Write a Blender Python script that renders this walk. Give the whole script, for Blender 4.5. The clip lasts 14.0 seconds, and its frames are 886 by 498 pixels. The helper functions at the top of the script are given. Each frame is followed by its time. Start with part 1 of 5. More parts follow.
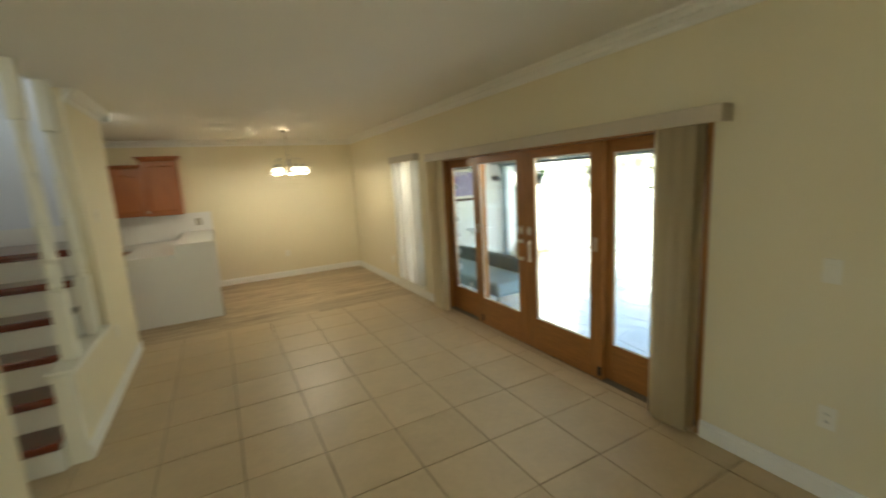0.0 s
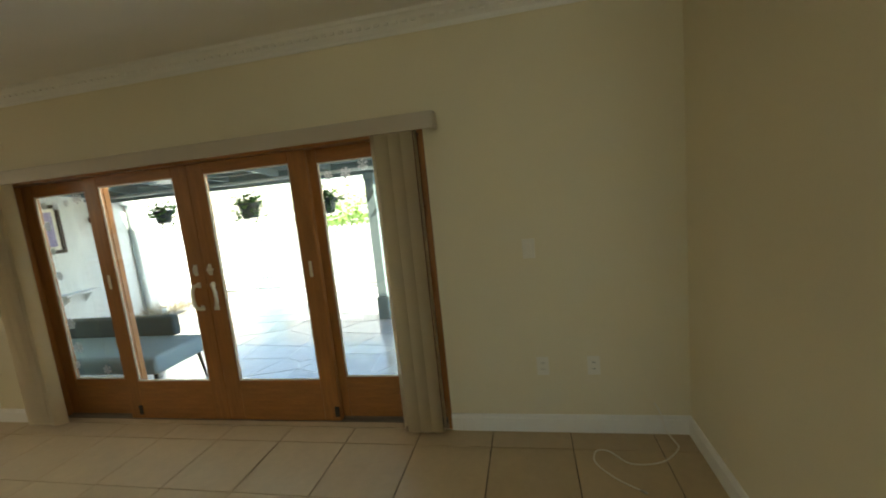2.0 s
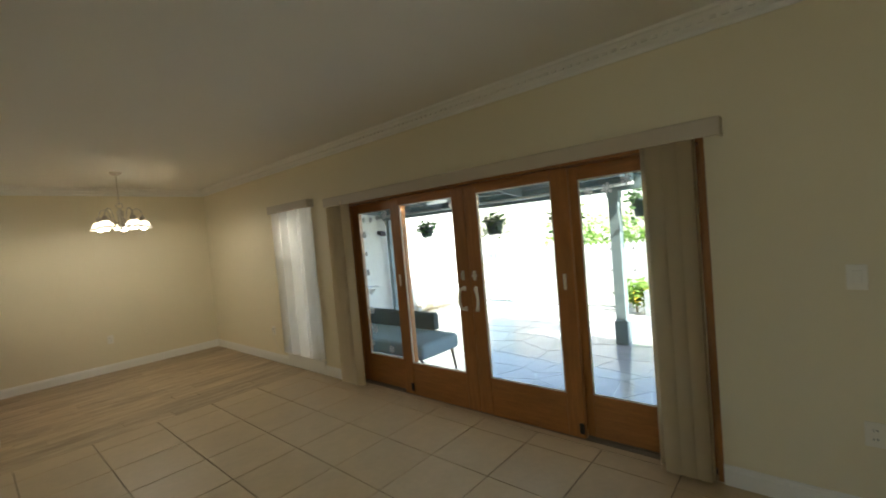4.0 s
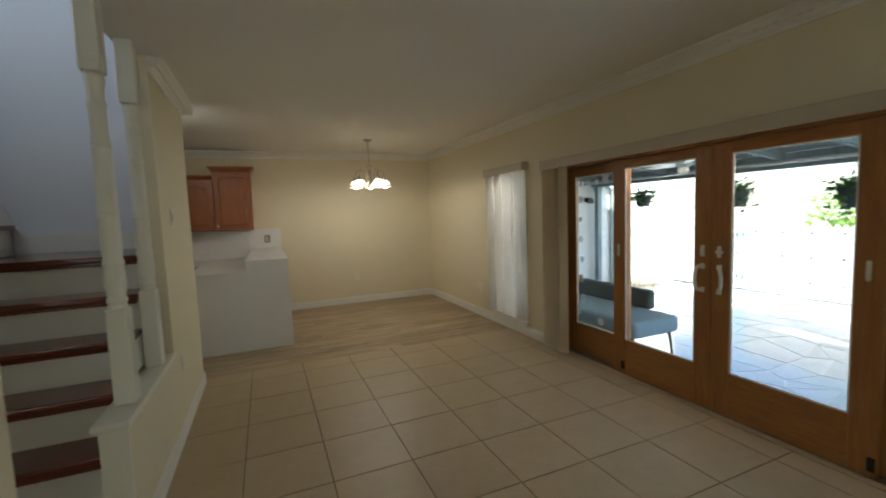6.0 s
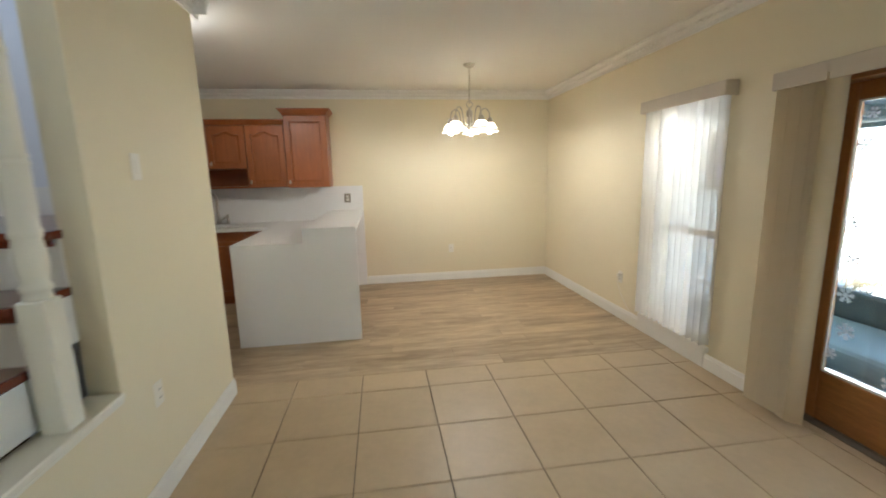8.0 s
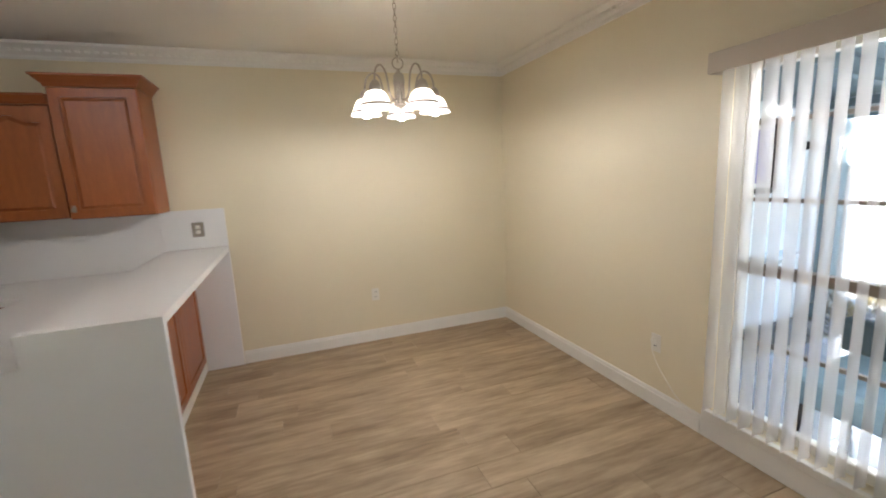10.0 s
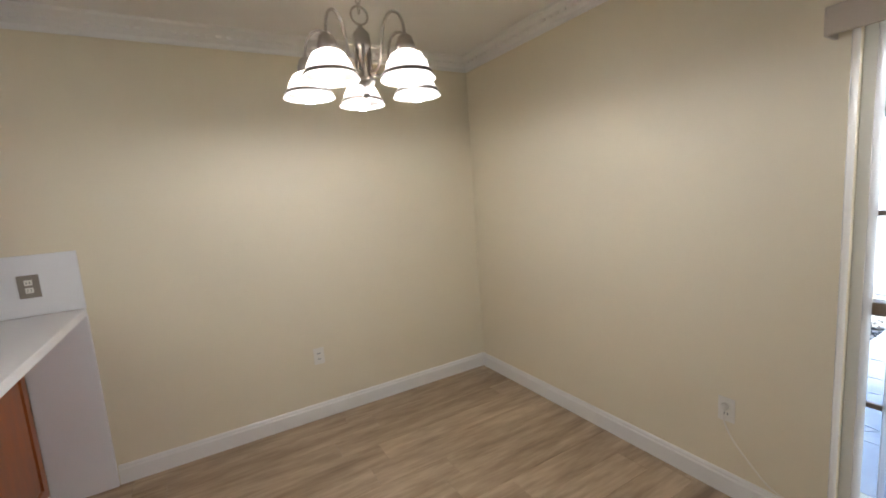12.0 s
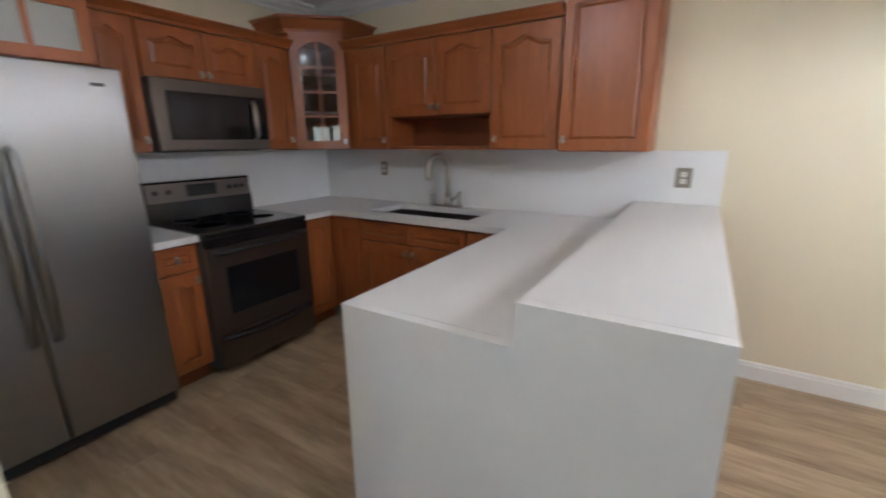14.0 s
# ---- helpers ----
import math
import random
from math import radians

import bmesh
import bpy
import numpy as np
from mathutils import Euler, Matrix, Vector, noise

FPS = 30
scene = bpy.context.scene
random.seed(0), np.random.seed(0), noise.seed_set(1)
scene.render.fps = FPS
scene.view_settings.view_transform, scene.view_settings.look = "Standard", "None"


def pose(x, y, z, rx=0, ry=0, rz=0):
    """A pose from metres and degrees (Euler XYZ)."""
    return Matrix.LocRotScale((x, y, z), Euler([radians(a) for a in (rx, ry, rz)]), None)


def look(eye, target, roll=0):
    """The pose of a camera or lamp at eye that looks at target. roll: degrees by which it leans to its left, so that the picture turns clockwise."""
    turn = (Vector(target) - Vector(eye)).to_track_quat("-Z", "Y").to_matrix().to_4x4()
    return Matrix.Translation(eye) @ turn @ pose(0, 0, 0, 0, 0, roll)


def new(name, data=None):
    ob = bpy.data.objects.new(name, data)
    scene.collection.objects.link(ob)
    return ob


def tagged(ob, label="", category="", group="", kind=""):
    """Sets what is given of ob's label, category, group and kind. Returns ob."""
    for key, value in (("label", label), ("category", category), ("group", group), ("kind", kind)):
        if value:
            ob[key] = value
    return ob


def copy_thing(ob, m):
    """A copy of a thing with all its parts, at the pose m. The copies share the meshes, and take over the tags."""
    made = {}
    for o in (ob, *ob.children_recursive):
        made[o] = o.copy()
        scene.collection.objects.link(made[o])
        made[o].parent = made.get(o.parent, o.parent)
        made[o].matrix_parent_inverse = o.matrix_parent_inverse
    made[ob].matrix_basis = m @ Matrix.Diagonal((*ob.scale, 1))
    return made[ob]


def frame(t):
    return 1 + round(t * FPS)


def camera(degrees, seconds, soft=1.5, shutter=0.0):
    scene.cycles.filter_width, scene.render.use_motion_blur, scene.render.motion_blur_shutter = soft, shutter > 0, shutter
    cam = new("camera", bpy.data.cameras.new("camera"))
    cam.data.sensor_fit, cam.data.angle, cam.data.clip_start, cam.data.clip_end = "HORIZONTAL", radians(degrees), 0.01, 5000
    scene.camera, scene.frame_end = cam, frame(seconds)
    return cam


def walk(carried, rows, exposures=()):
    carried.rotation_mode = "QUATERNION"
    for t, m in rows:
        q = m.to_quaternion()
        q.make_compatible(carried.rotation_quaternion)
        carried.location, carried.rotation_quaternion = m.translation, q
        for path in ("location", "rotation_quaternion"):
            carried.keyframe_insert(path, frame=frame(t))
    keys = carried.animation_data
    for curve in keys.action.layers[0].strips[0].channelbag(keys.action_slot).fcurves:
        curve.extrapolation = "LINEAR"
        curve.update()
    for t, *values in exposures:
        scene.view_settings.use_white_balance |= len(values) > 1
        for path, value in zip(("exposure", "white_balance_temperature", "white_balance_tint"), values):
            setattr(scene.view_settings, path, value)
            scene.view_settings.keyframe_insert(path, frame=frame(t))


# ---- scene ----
cam = camera(93.4, 14.0, soft=1.8, shutter=0.4)
PATH = [
    (0, (-2.49, -8.383, 1.696), (-1.564, -6.642, 1.361), -3.4),
    (0.5, (-2.385, -8.11, 1.658), (-0.896, -6.832, 1.27), -5.0),
    (1, (-2.33, -7.927, 1.581), (-0.506, -7.188, 1.225), -4.3),
    (1.5, (-2.444, -7.688, 1.54), (-0.501, -7.322, 1.244), -5.7),
    (2, (-2.482, -7.576, 1.547), (-0.543, -7.167, 1.271), -5.8),
    (2.5, (-2.543, -7.513, 1.515), (-0.675, -6.823, 1.328), -6.1),
    (5, (-2.725, -7.329, 1.535), (-1.521, -5.736, 1.428), -3.8),
    (5.5, (-2.767, -7.285, 1.526), (-1.781, -5.55, 1.392), -3.0),
    (6, (-2.811, -7.234, 1.499), (-2.034, -5.399, 1.328), -2.2),
    (6.5, (-2.832, -7.171, 1.46), (-2.274, -5.265, 1.226), -1.0),
    (7, (-2.71, -6.892, 1.43), (-2.424, -4.933, 1.141), -0.0),
    (7.5, (-2.523, -6.37, 1.426), (-2.28, -4.41, 1.11), -0.1),
    (7.7, (-2.448, -6.115, 1.457), (-2.198, -4.161, 1.113), -0.6),
    (10, (-2.08, -3.847, 1.524), (-1.412, -1.993, 1.182), -2.9),
    (10.5, (-2.029, -3.565, 1.524), (-1.243, -1.751, 1.219), -3.2),
    (11, (-1.979, -3.331, 1.52), (-1.099, -1.558, 1.237), -3.6),
    (11.5, (-1.928, -3.001, 1.526), (-0.971, -1.264, 1.264), -4.3),
    (12, (-2.01, -2.898, 1.519), (-1.017, -1.182, 1.254), -4.2),
    (12.5, (-2.176, -2.869, 1.5), (-1.417, -1.05, 1.156), -3.6),
    (13, (-2.447, -2.855, 1.449), (-2.449, -0.904, 1.011), -0.8),
    (13.5, (-2.565, -2.888, 1.441), (-3.123, -1.031, 0.954), 0.2),
    (14, (-2.686, -2.922, 1.432), (-3.707, -1.278, 0.929), -0.6),
]
walk(cam, [(t, look(eye, target, roll)) for t, eye, target, roll in PATH],
     exposures=[(0, 2.6, 7350, 0), (0.5, 2.58, 7350, 0), (1.0, 2.5, 7450, 0), (1.5, 2.32, 7450, 0), (2.0, 2.16, 7300, 0), (2.7, 2.06, 7050, 1), (4.8, 1.85, 6500, 5), (5.5, 1.8, 6300, 6),
                (6.0, 1.86, 6400, 6), (6.5, 2.2, 6400, 6), (7.0, 2.7, 6200, 6), (7.5, 3.04, 6050, 7), (10.0, 2.68, 5800, 14), (11.0, 2.6, 5650, 15), (12.0, 2.42, 5500, 15), (13.0, 2.6, 5300, 15), (14.0, 3.1, 5250, 13)])

# ---- daylight ----
world = bpy.data.worlds.new("sky")
scene.world = world
world.use_nodes = True
_wn = world.node_tree.nodes
_sky = _wn.new("ShaderNodeTexSky")
_sky.sky_type, _sky.sun_disc = "NISHITA", False
_sky.sun_elevation, _sky.sun_rotation = radians(50), radians(197)
world.node_tree.links.new(_sky.outputs[0], _wn["Background"].inputs[0])
_wn["Background"].inputs[1].default_value = 0.15
sun = new("sun", bpy.data.lights.new("sun", "SUN"))
sun.data.energy, sun.data.angle, sun.data.color = 5.0, radians(0.6), (1.0, 0.95, 0.87)
sun.matrix_world = look((0, 0, 0), (-math.sin(radians(197)) * math.cos(radians(50)), -math.cos(radians(197)) * math.cos(radians(50)), -math.sin(radians(50))))

ROOM_H = 2.56          # living and dining ceiling
LEFT_X = -3.43         # living-room face of the stair wall
SEAM_Y = -2.74         # tiles meet planks
KIT_X = -5.80          # kitchen's far wall
STAIR_R, STAIR_G = 0.2185, 0.215


# ---- materials ----
def mat(name, color, rough=0.6, metal=0.0, var=0.08, scale=3.0, fine=60.0, bump=0.05, coat=0.0, rand=0.0, stretch=(1, 1, 1), dark=None, spec=0.5, contrast=1.0, grain=0.45):
    """Principled surface with broad and fine variation and a little relief. rand: piece-to-piece variation."""
    m = bpy.data.materials.new(name)
    m.use_nodes = True
    n, l = m.node_tree.nodes, m.node_tree.links
    b = n["Principled BSDF"]
    b.inputs["Metallic"].default_value = metal
    b.inputs["Coat Weight"].default_value = coat
    b.inputs["Coat Roughness"].default_value = 0.28 if rough > 0.3 else 0.05
    b.inputs["Specular IOR Level"].default_value = spec
    tc, mp = n.new("ShaderNodeTexCoord"), n.new("ShaderNodeMapping")
    mp.inputs["Scale"].default_value = stretch
    l.new(tc.outputs["Object"], mp.inputs["Vector"])
    n1, n2 = n.new("ShaderNodeTexNoise"), n.new("ShaderNodeTexNoise")
    n1.inputs["Scale"].default_value, n1.inputs["Detail"].default_value = scale, 4
    n2.inputs["Scale"].default_value, n2.inputs["Detail"].default_value = fine, 6
    vec = mp.outputs["Vector"]
    if rand:
        oi, ad = n.new("ShaderNodeObjectInfo"), n.new("ShaderNodeVectorMath")
        cm = n.new("ShaderNodeCombineXYZ")
        mu = n.new("ShaderNodeMath")
        mu.operation, mu.inputs[1].default_value = "MULTIPLY", 37.0
        l.new(oi.outputs["Random"], mu.inputs[0])
        for k in range(3):
            l.new(mu.outputs[0], cm.inputs[k])
        l.new(vec, ad.inputs[0])
        l.new(cm.outputs[0], ad.inputs[1])
        vec = ad.outputs[0]
    l.new(vec, n1.inputs["Vector"])
    l.new(vec, n2.inputs["Vector"])
    mix = n.new("ShaderNodeMix")
    mix.data_type = "RGBA"
    c0 = dark or tuple(c * (1 - 2.2 * var) for c in color)
    mix.inputs[6].default_value = (*c0, 1)
    mix.inputs[7].default_value = (*(min(1, c * (1 + var)) for c in color), 1)
    av = n.new("ShaderNodeMath")
    av.operation = "MULTIPLY_ADD"
    av.inputs[1].default_value, av.inputs[2].default_value = 1.1 - grain, 0.0
    l.new(n1.outputs["Fac"], av.inputs[0])
    av2 = n.new("ShaderNodeMath")
    av2.operation = "MULTIPLY_ADD"
    av2.inputs[1].default_value = grain
    l.new(n2.outputs["Fac"], av2.inputs[0])
    l.new(av.outputs[0], av2.inputs[2])
    fac = av2.outputs[0]
    if contrast != 1.0:
        ct = n.new("ShaderNodeMath")
        ct.operation, ct.use_clamp = "MULTIPLY_ADD", True
        ct.inputs[1].default_value, ct.inputs[2].default_value = contrast, 0.5 - 0.55 * contrast
        l.new(fac, ct.inputs[0])
        fac = ct.outputs[0]
    if rand:
        ra = n.new("ShaderNodeMath")
        ra.operation, ra.inputs[1].default_value = "MULTIPLY_ADD", rand
        l.new(oi.outputs["Random"], ra.inputs[0])
        sb = n.new("ShaderNodeMath")
        sb.operation, sb.inputs[1].default_value = "SUBTRACT", rand / 2
        l.new(fac, ra.inputs[2])
        l.new(ra.outputs[0], sb.inputs[0])
        fac = sb.outputs[0]
    l.new(fac, mix.inputs[0])
    l.new(mix.outputs[2], b.inputs["Base Color"])
    rr = n.new("ShaderNodeMapRange")
    rr.inputs["To Min"].default_value, rr.inputs["To Max"].default_value = max(0.02, rough - 0.06), min(1, rough + 0.06)
    l.new(n1.outputs["Fac"], rr.inputs["Value"])
    l.new(rr.outputs[0], b.inputs["Roughness"])
    if bump:
        bp = n.new("ShaderNodeBump")
        bp.inputs["Strength"].default_value, bp.inputs["Distance"].default_value = bump, 0.01
        l.new(n2.outputs["Fac"], bp.inputs["Height"])
        l.new(bp.outputs[0], b.inputs["Normal"])
    return m


def glass(name, tint=(0.95, 0.98, 0.97), rough=0.0):
    m = bpy.data.materials.new(name)
    m.use_nodes = True
    b = m.node_tree.nodes["Principled BSDF"]
    b.inputs["Base Color"].default_value = (*tint, 1)
    b.inputs["Roughness"].default_value = rough
    b.inputs["Transmission Weight"].default_value = 1.0
    b.inputs["IOR"].default_value = 1.45
    return m


def glow(name, color, strength):
    m = bpy.data.materials.new(name)
    m.use_nodes = True
    b = m.node_tree.nodes["Principled BSDF"]
    b.inputs["Base Color"].default_value = (*color, 1)
    b.inputs["Emission Color"].default_value = (*color, 1)
    b.inputs["Emission Strength"].default_value = strength
    return m


M_WALL = mat("cream_wall_paint", (0.77, 0.69, 0.495), 0.62, var=0.025, scale=1.2, fine=180, bump=0.06)
M_WHITE_WALL = mat("white_wall_paint", (0.74, 0.75, 0.78), 0.7, var=0.03, scale=1.0, fine=150, bump=0.05)
M_CEIL = mat("ceiling_paint", (0.85, 0.83, 0.78), 0.75, var=0.03, scale=1.0, fine=140, bump=0.08)
M_TRIM = mat("white_trim_paint", (0.82, 0.80, 0.74), 0.38, var=0.03, scale=4, fine=90, bump=0.03)
M_POST = mat("cream_painted_wood", (0.80, 0.77, 0.66), 0.38, var=0.04, scale=6, fine=80, bump=0.05)
M_TILE = mat("beige_ceramic_tile", (0.54, 0.415, 0.262), 0.40, var=0.10, scale=7, fine=24, bump=0.0, rand=0.2, spec=0.4)
M_GROUT = mat("dark_grout", (0.16, 0.12, 0.085), 0.9, var=0.2, scale=6, fine=120, bump=0.2)
M_PLANK = mat("tan_oak_plank", (0.50, 0.385, 0.245), 0.42, var=0.16, scale=1.7, fine=7, bump=0.03, rand=0.25, stretch=(1.0, 7, 7), contrast=2.3, grain=0.4, dark=(0.24, 0.168, 0.095))
M_CHERRY = mat("cherry_cabinet_wood", (0.36, 0.105, 0.024), 0.37, var=0.16, scale=3, fine=22, bump=0.03, coat=0.18, stretch=(8, 8, 1.0), contrast=1.8)
M_CHERRY_H = mat("cherry_cabinet_wood_level", (0.34, 0.098, 0.022), 0.37, var=0.16, scale=3, fine=22, bump=0.03, coat=0.18, stretch=(1, 1, 9), contrast=1.8)
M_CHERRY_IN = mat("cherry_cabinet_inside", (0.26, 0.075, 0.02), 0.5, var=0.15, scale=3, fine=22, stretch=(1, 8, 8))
M_OAK = mat("honey_oak_door", (0.40, 0.165, 0.042), 0.37, var=0.2, scale=4, fine=26, bump=0.04, coat=0.2, stretch=(9, 9, 1), contrast=1.8)
M_OAK_H = mat("honey_oak_rail", (0.40, 0.165, 0.042), 0.37, var=0.2, scale=4, fine=26, bump=0.04, coat=0.2, stretch=(9, 1, 9), contrast=1.8)
M_TREAD = mat("mahogany_tread", (0.17, 0.032, 0.014), 0.18, var=0.22, scale=3, fine=20, bump=0.03, coat=0.4, stretch=(1, 9, 9))
M_NEWEL = mat("dark_stained_newel", (0.042, 0.017, 0.012), 0.42, var=0.2, scale=5, fine=25, bump=0.03, coat=0.08, spec=0.35)
M_QUARTZ = mat("white_quartz", (0.81, 0.80, 0.78), 0.37, var=0.02, scale=5, fine=120, bump=0.0)
M_STEEL = mat("brushed_steel", (0.34, 0.335, 0.33), 0.37, metal=1.0, var=0.04, scale=2, fine=60, bump=0.0, stretch=(1, 1, 20))
# brownish appliance steel; also puts shade into the sink basin's colour
M_STEEL_B = mat("brown_and_shaded_steel", (0.19, 0.165, 0.145), 0.38, metal=1.0, var=0.05, scale=2, fine=60, bump=0.0, stretch=(1, 1, 20))
_n, _l = M_STEEL.node_tree.nodes, M_STEEL.node_tree.links
_t = _n.new("ShaderNodeTangent")
_t.direction_type, _t.axis = "RADIAL", "Z"
_l.new(_t.outputs[0], _n["Principled BSDF"].inputs["Tangent"])
_n["Principled BSDF"].inputs["Anisotropic"].default_value = 0.75
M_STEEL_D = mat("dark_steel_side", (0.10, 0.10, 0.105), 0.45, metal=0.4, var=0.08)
M_NICKEL = mat("brushed_nickel", (0.50, 0.46, 0.40), 0.32, metal=1.0, var=0.05, bump=0.0)
M_BLACK = mat("black_enamel", (0.012, 0.012, 0.013), 0.12, var=0.1, bump=0.0)
M_BLACK_M = mat("black_plastic", (0.02, 0.02, 0.022), 0.45, var=0.1, bump=0.02)
M_PLASTIC = mat("ivory_plastic", (0.80, 0.76, 0.66), 0.38, var=0.02, bump=0.0)
M_VALANCE = mat("taupe_blind_valance", (0.55, 0.475, 0.37), 0.5, var=0.03, scale=5, fine=90, bump=0.02)
M_ALU = mat("bronze_aluminium", (0.30, 0.26, 0.22), 0.4, metal=0.7, var=0.06, bump=0.0)
M_COVER = mat("bronze_cover_plate", (0.30, 0.26, 0.21), 0.5, metal=0.3, var=0.06, bump=0.0)
M_TRACK = mat("dark_metal_track", (0.22, 0.18, 0.14), 0.5, metal=0.4, var=0.2, scale=9, fine=90)
M_GLASS = glass("clear_glass")
M_FROST = mat("frosted_pane", (0.42, 0.42, 0.38), 0.5, var=0.08, scale=10, fine=80)
M_BULB = glow("lit_bulb", (1.0, 0.92, 0.78), 12.0)


def translucent(name, color, fac=0.5):
    m = mat(name, color, 0.7, var=0.04, scale=8, fine=160, bump=0.03)
    n, l = m.node_tree.nodes, m.node_tree.links
    tr, mx = n.new("ShaderNodeBsdfTranslucent"), n.new("ShaderNodeMixShader")
    tr.inputs["Color"].default_value = (*color, 1)
    mx.inputs[0].default_value = fac
    l.new(n["Principled BSDF"].outputs[0], mx.inputs[1])
    l.new(tr.outputs[0], mx.inputs[2])
    l.new(mx.outputs[0], n["Material Output"].inputs["Surface"])
    return m


M_SHADE = translucent("lit_opal_glass", (0.90, 0.87, 0.82), 0.6)
M_SHADE.node_tree.nodes["Principled BSDF"].inputs["Emission Color"].default_value = (1.0, 0.94, 0.86, 1)
M_SHADE.node_tree.nodes["Principled BSDF"].inputs["Emission Strength"].default_value = 0.1
M_VANE = translucent("taupe_blind_vane", (0.92, 0.81, 0.60), 0.34)
M_SHEER = translucent("white_sheer_vane", (1.0, 0.97, 0.93), 0.5)
_n, _l = M_SHEER.node_tree.nodes, M_SHEER.node_tree.links
_t, _m = _n.new("ShaderNodeBsdfTransparent"), _n.new("ShaderNodeMixShader")
_m.inputs[0].default_value = 0.42
_l.new(_n["Material Output"].inputs["Surface"].links[0].from_socket, _m.inputs[1])
_l.new(_t.outputs[0], _m.inputs[2])
_l.new(_m.outputs[0], _n["Material Output"].inputs["Surface"])

# ---- building helpers ----
ORIGIN = {}


def thing(name, at, label, category, group="", kind=""):
    ob = new(name)
    ob.empty_display_size = 0.1
    ob.location = at
    ORIGIN[ob.name] = Vector(at)
    return tagged(ob, label, category, group, kind)


def part(name, bm, material, parent, label=""):
    """Links a bmesh, built in world places, as one mesh under a thing or part."""
    o = ORIGIN[parent.name]
    bmesh.ops.translate(bm, vec=-o, verts=bm.verts)
    bmesh.ops.recalc_face_normals(bm, faces=bm.faces)
    me = bpy.data.meshes.new(name)
    bm.to_mesh(me)
    bm.free()
    me.materials.append(material)
    ob = new(name, me)
    ob.parent = parent
    ORIGIN[ob.name] = o
    return tagged(ob, label)


def solo(name, bm, material, label, category="", group="", kind="", smooth=False):
    """A thing that is one mesh."""
    bmesh.ops.recalc_face_normals(bm, faces=bm.faces)
    me = bpy.data.meshes.new(name)
    bm.to_mesh(me)
    bm.free()
    me.materials.append(material)
    ob = new(name, me)
    ORIGIN[ob.name] = Vector((0, 0, 0))
    if smooth:
        me.shade_smooth()
    return tagged(ob, label, category, group, kind)


def bx(bm, x0, x1, y0, y1, z0, z1, bev=0.0, seg=1):
    m = Matrix.LocRotScale(((x0 + x1) / 2, (y0 + y1) / 2, (z0 + z1) / 2), None, (abs(x1 - x0), abs(y1 - y0), abs(z1 - z0)))
    vs = bmesh.ops.create_cube(bm, size=1, matrix=m)["verts"]
    if bev:
        es = list({e for v in vs for e in v.link_edges})
        bmesh.ops.bevel(bm, geom=es, offset=bev, segments=seg, affect="EDGES", profile=0.7)
    return bm


def box(*a, **k):
    return bx(bmesh.new(), *a, **k)


def lathe(bm, prof, at, seg=16, m=None):
    """A turned shape: prof is (radius, height) from bottom to top, at a place; m turns it."""
    rings = []
    t = Matrix.Translation(at) @ (m or Matrix())
    for r, z in prof:
        rings.append([bm.verts.new(t @ Vector((r * math.cos(2 * math.pi * k / seg), r * math.sin(2 * math.pi * k / seg), z))) for k in range(seg)])
    for a, b in zip(rings, rings[1:]):
        for k in range(seg):
            f = bm.faces.new((a[k], a[(k + 1) % seg], b[(k + 1) % seg], b[k]))
            f.smooth = True
    if prof[0][0] > 1e-4:
        bm.faces.new(rings[0][::-1])
    if prof[-1][0] > 1e-4:
        bm.faces.new(rings[-1])
    return bm


def tube(bm, pts, r, seg=8):
    pts = [Vector(p) for p in pts]
    rings, side = [], None
    for i, p in enumerate(pts):
        d = (pts[min(i + 1, len(pts) - 1)] - pts[max(i - 1, 0)]).normalized()
        if side is None:
            side = d.orthogonal().normalized()
        side = (side - d * side.dot(d)).normalized()
        up = d.cross(side)
        rr = r[i] if isinstance(r, (list, tuple)) else r
        rings.append([bm.verts.new(p + rr * (math.cos(2 * math.pi * k / seg) * side + math.sin(2 * math.pi * k / seg) * up)) for k in range(seg)])
    for a, b in zip(rings, rings[1:]):
        for k in range(seg):
            f = bm.faces.new((a[k], a[(k + 1) % seg], b[(k + 1) % seg], b[k]))
            f.smooth = True
    bm.faces.new(rings[0][::-1])
    bm.faces.new(rings[-1])
    return bm


def smooth_path(pts, n=5):
    """A rounded run of points through the given ones."""
    out = []
    for i in range(len(pts) - 1):
        p0, p1, p2, p3 = (Vector(pts[max(0, min(len(pts) - 1, i + k))]) for k in (-1, 0, 1, 2))
        for k in range(n):
            t = k / n
            out.append(0.5 * ((2 * p1) + (-p0 + p2) * t + (2 * p0 - 5 * p1 + 4 * p2 - p3) * t * t + (-p0 + 3 * p1 - 3 * p2 + p3) * t ** 3))
    return out + [Vector(pts[-1])]


def prism(bm, poly, axis, a, b):
    """A polygon of 2D points, thick along an axis from a to b. axis x: (y, z); y: (x, z); z: (x, y)."""
    def at(p, w):
        return {"x": (w, p[0], p[1]), "y": (p[0], w, p[1]), "z": (p[0], p[1], w)}[axis]
    lo, hi = [bm.verts.new(at(p, a)) for p in poly], [bm.verts.new(at(p, b)) for p in poly]
    bm.faces.new(lo)
    bm.faces.new(hi[::-1])
    for k in range(len(poly)):
        j = (k + 1) % len(poly)
        bm.faces.new((lo[k], lo[j], hi[j], hi[k]))
    return bm


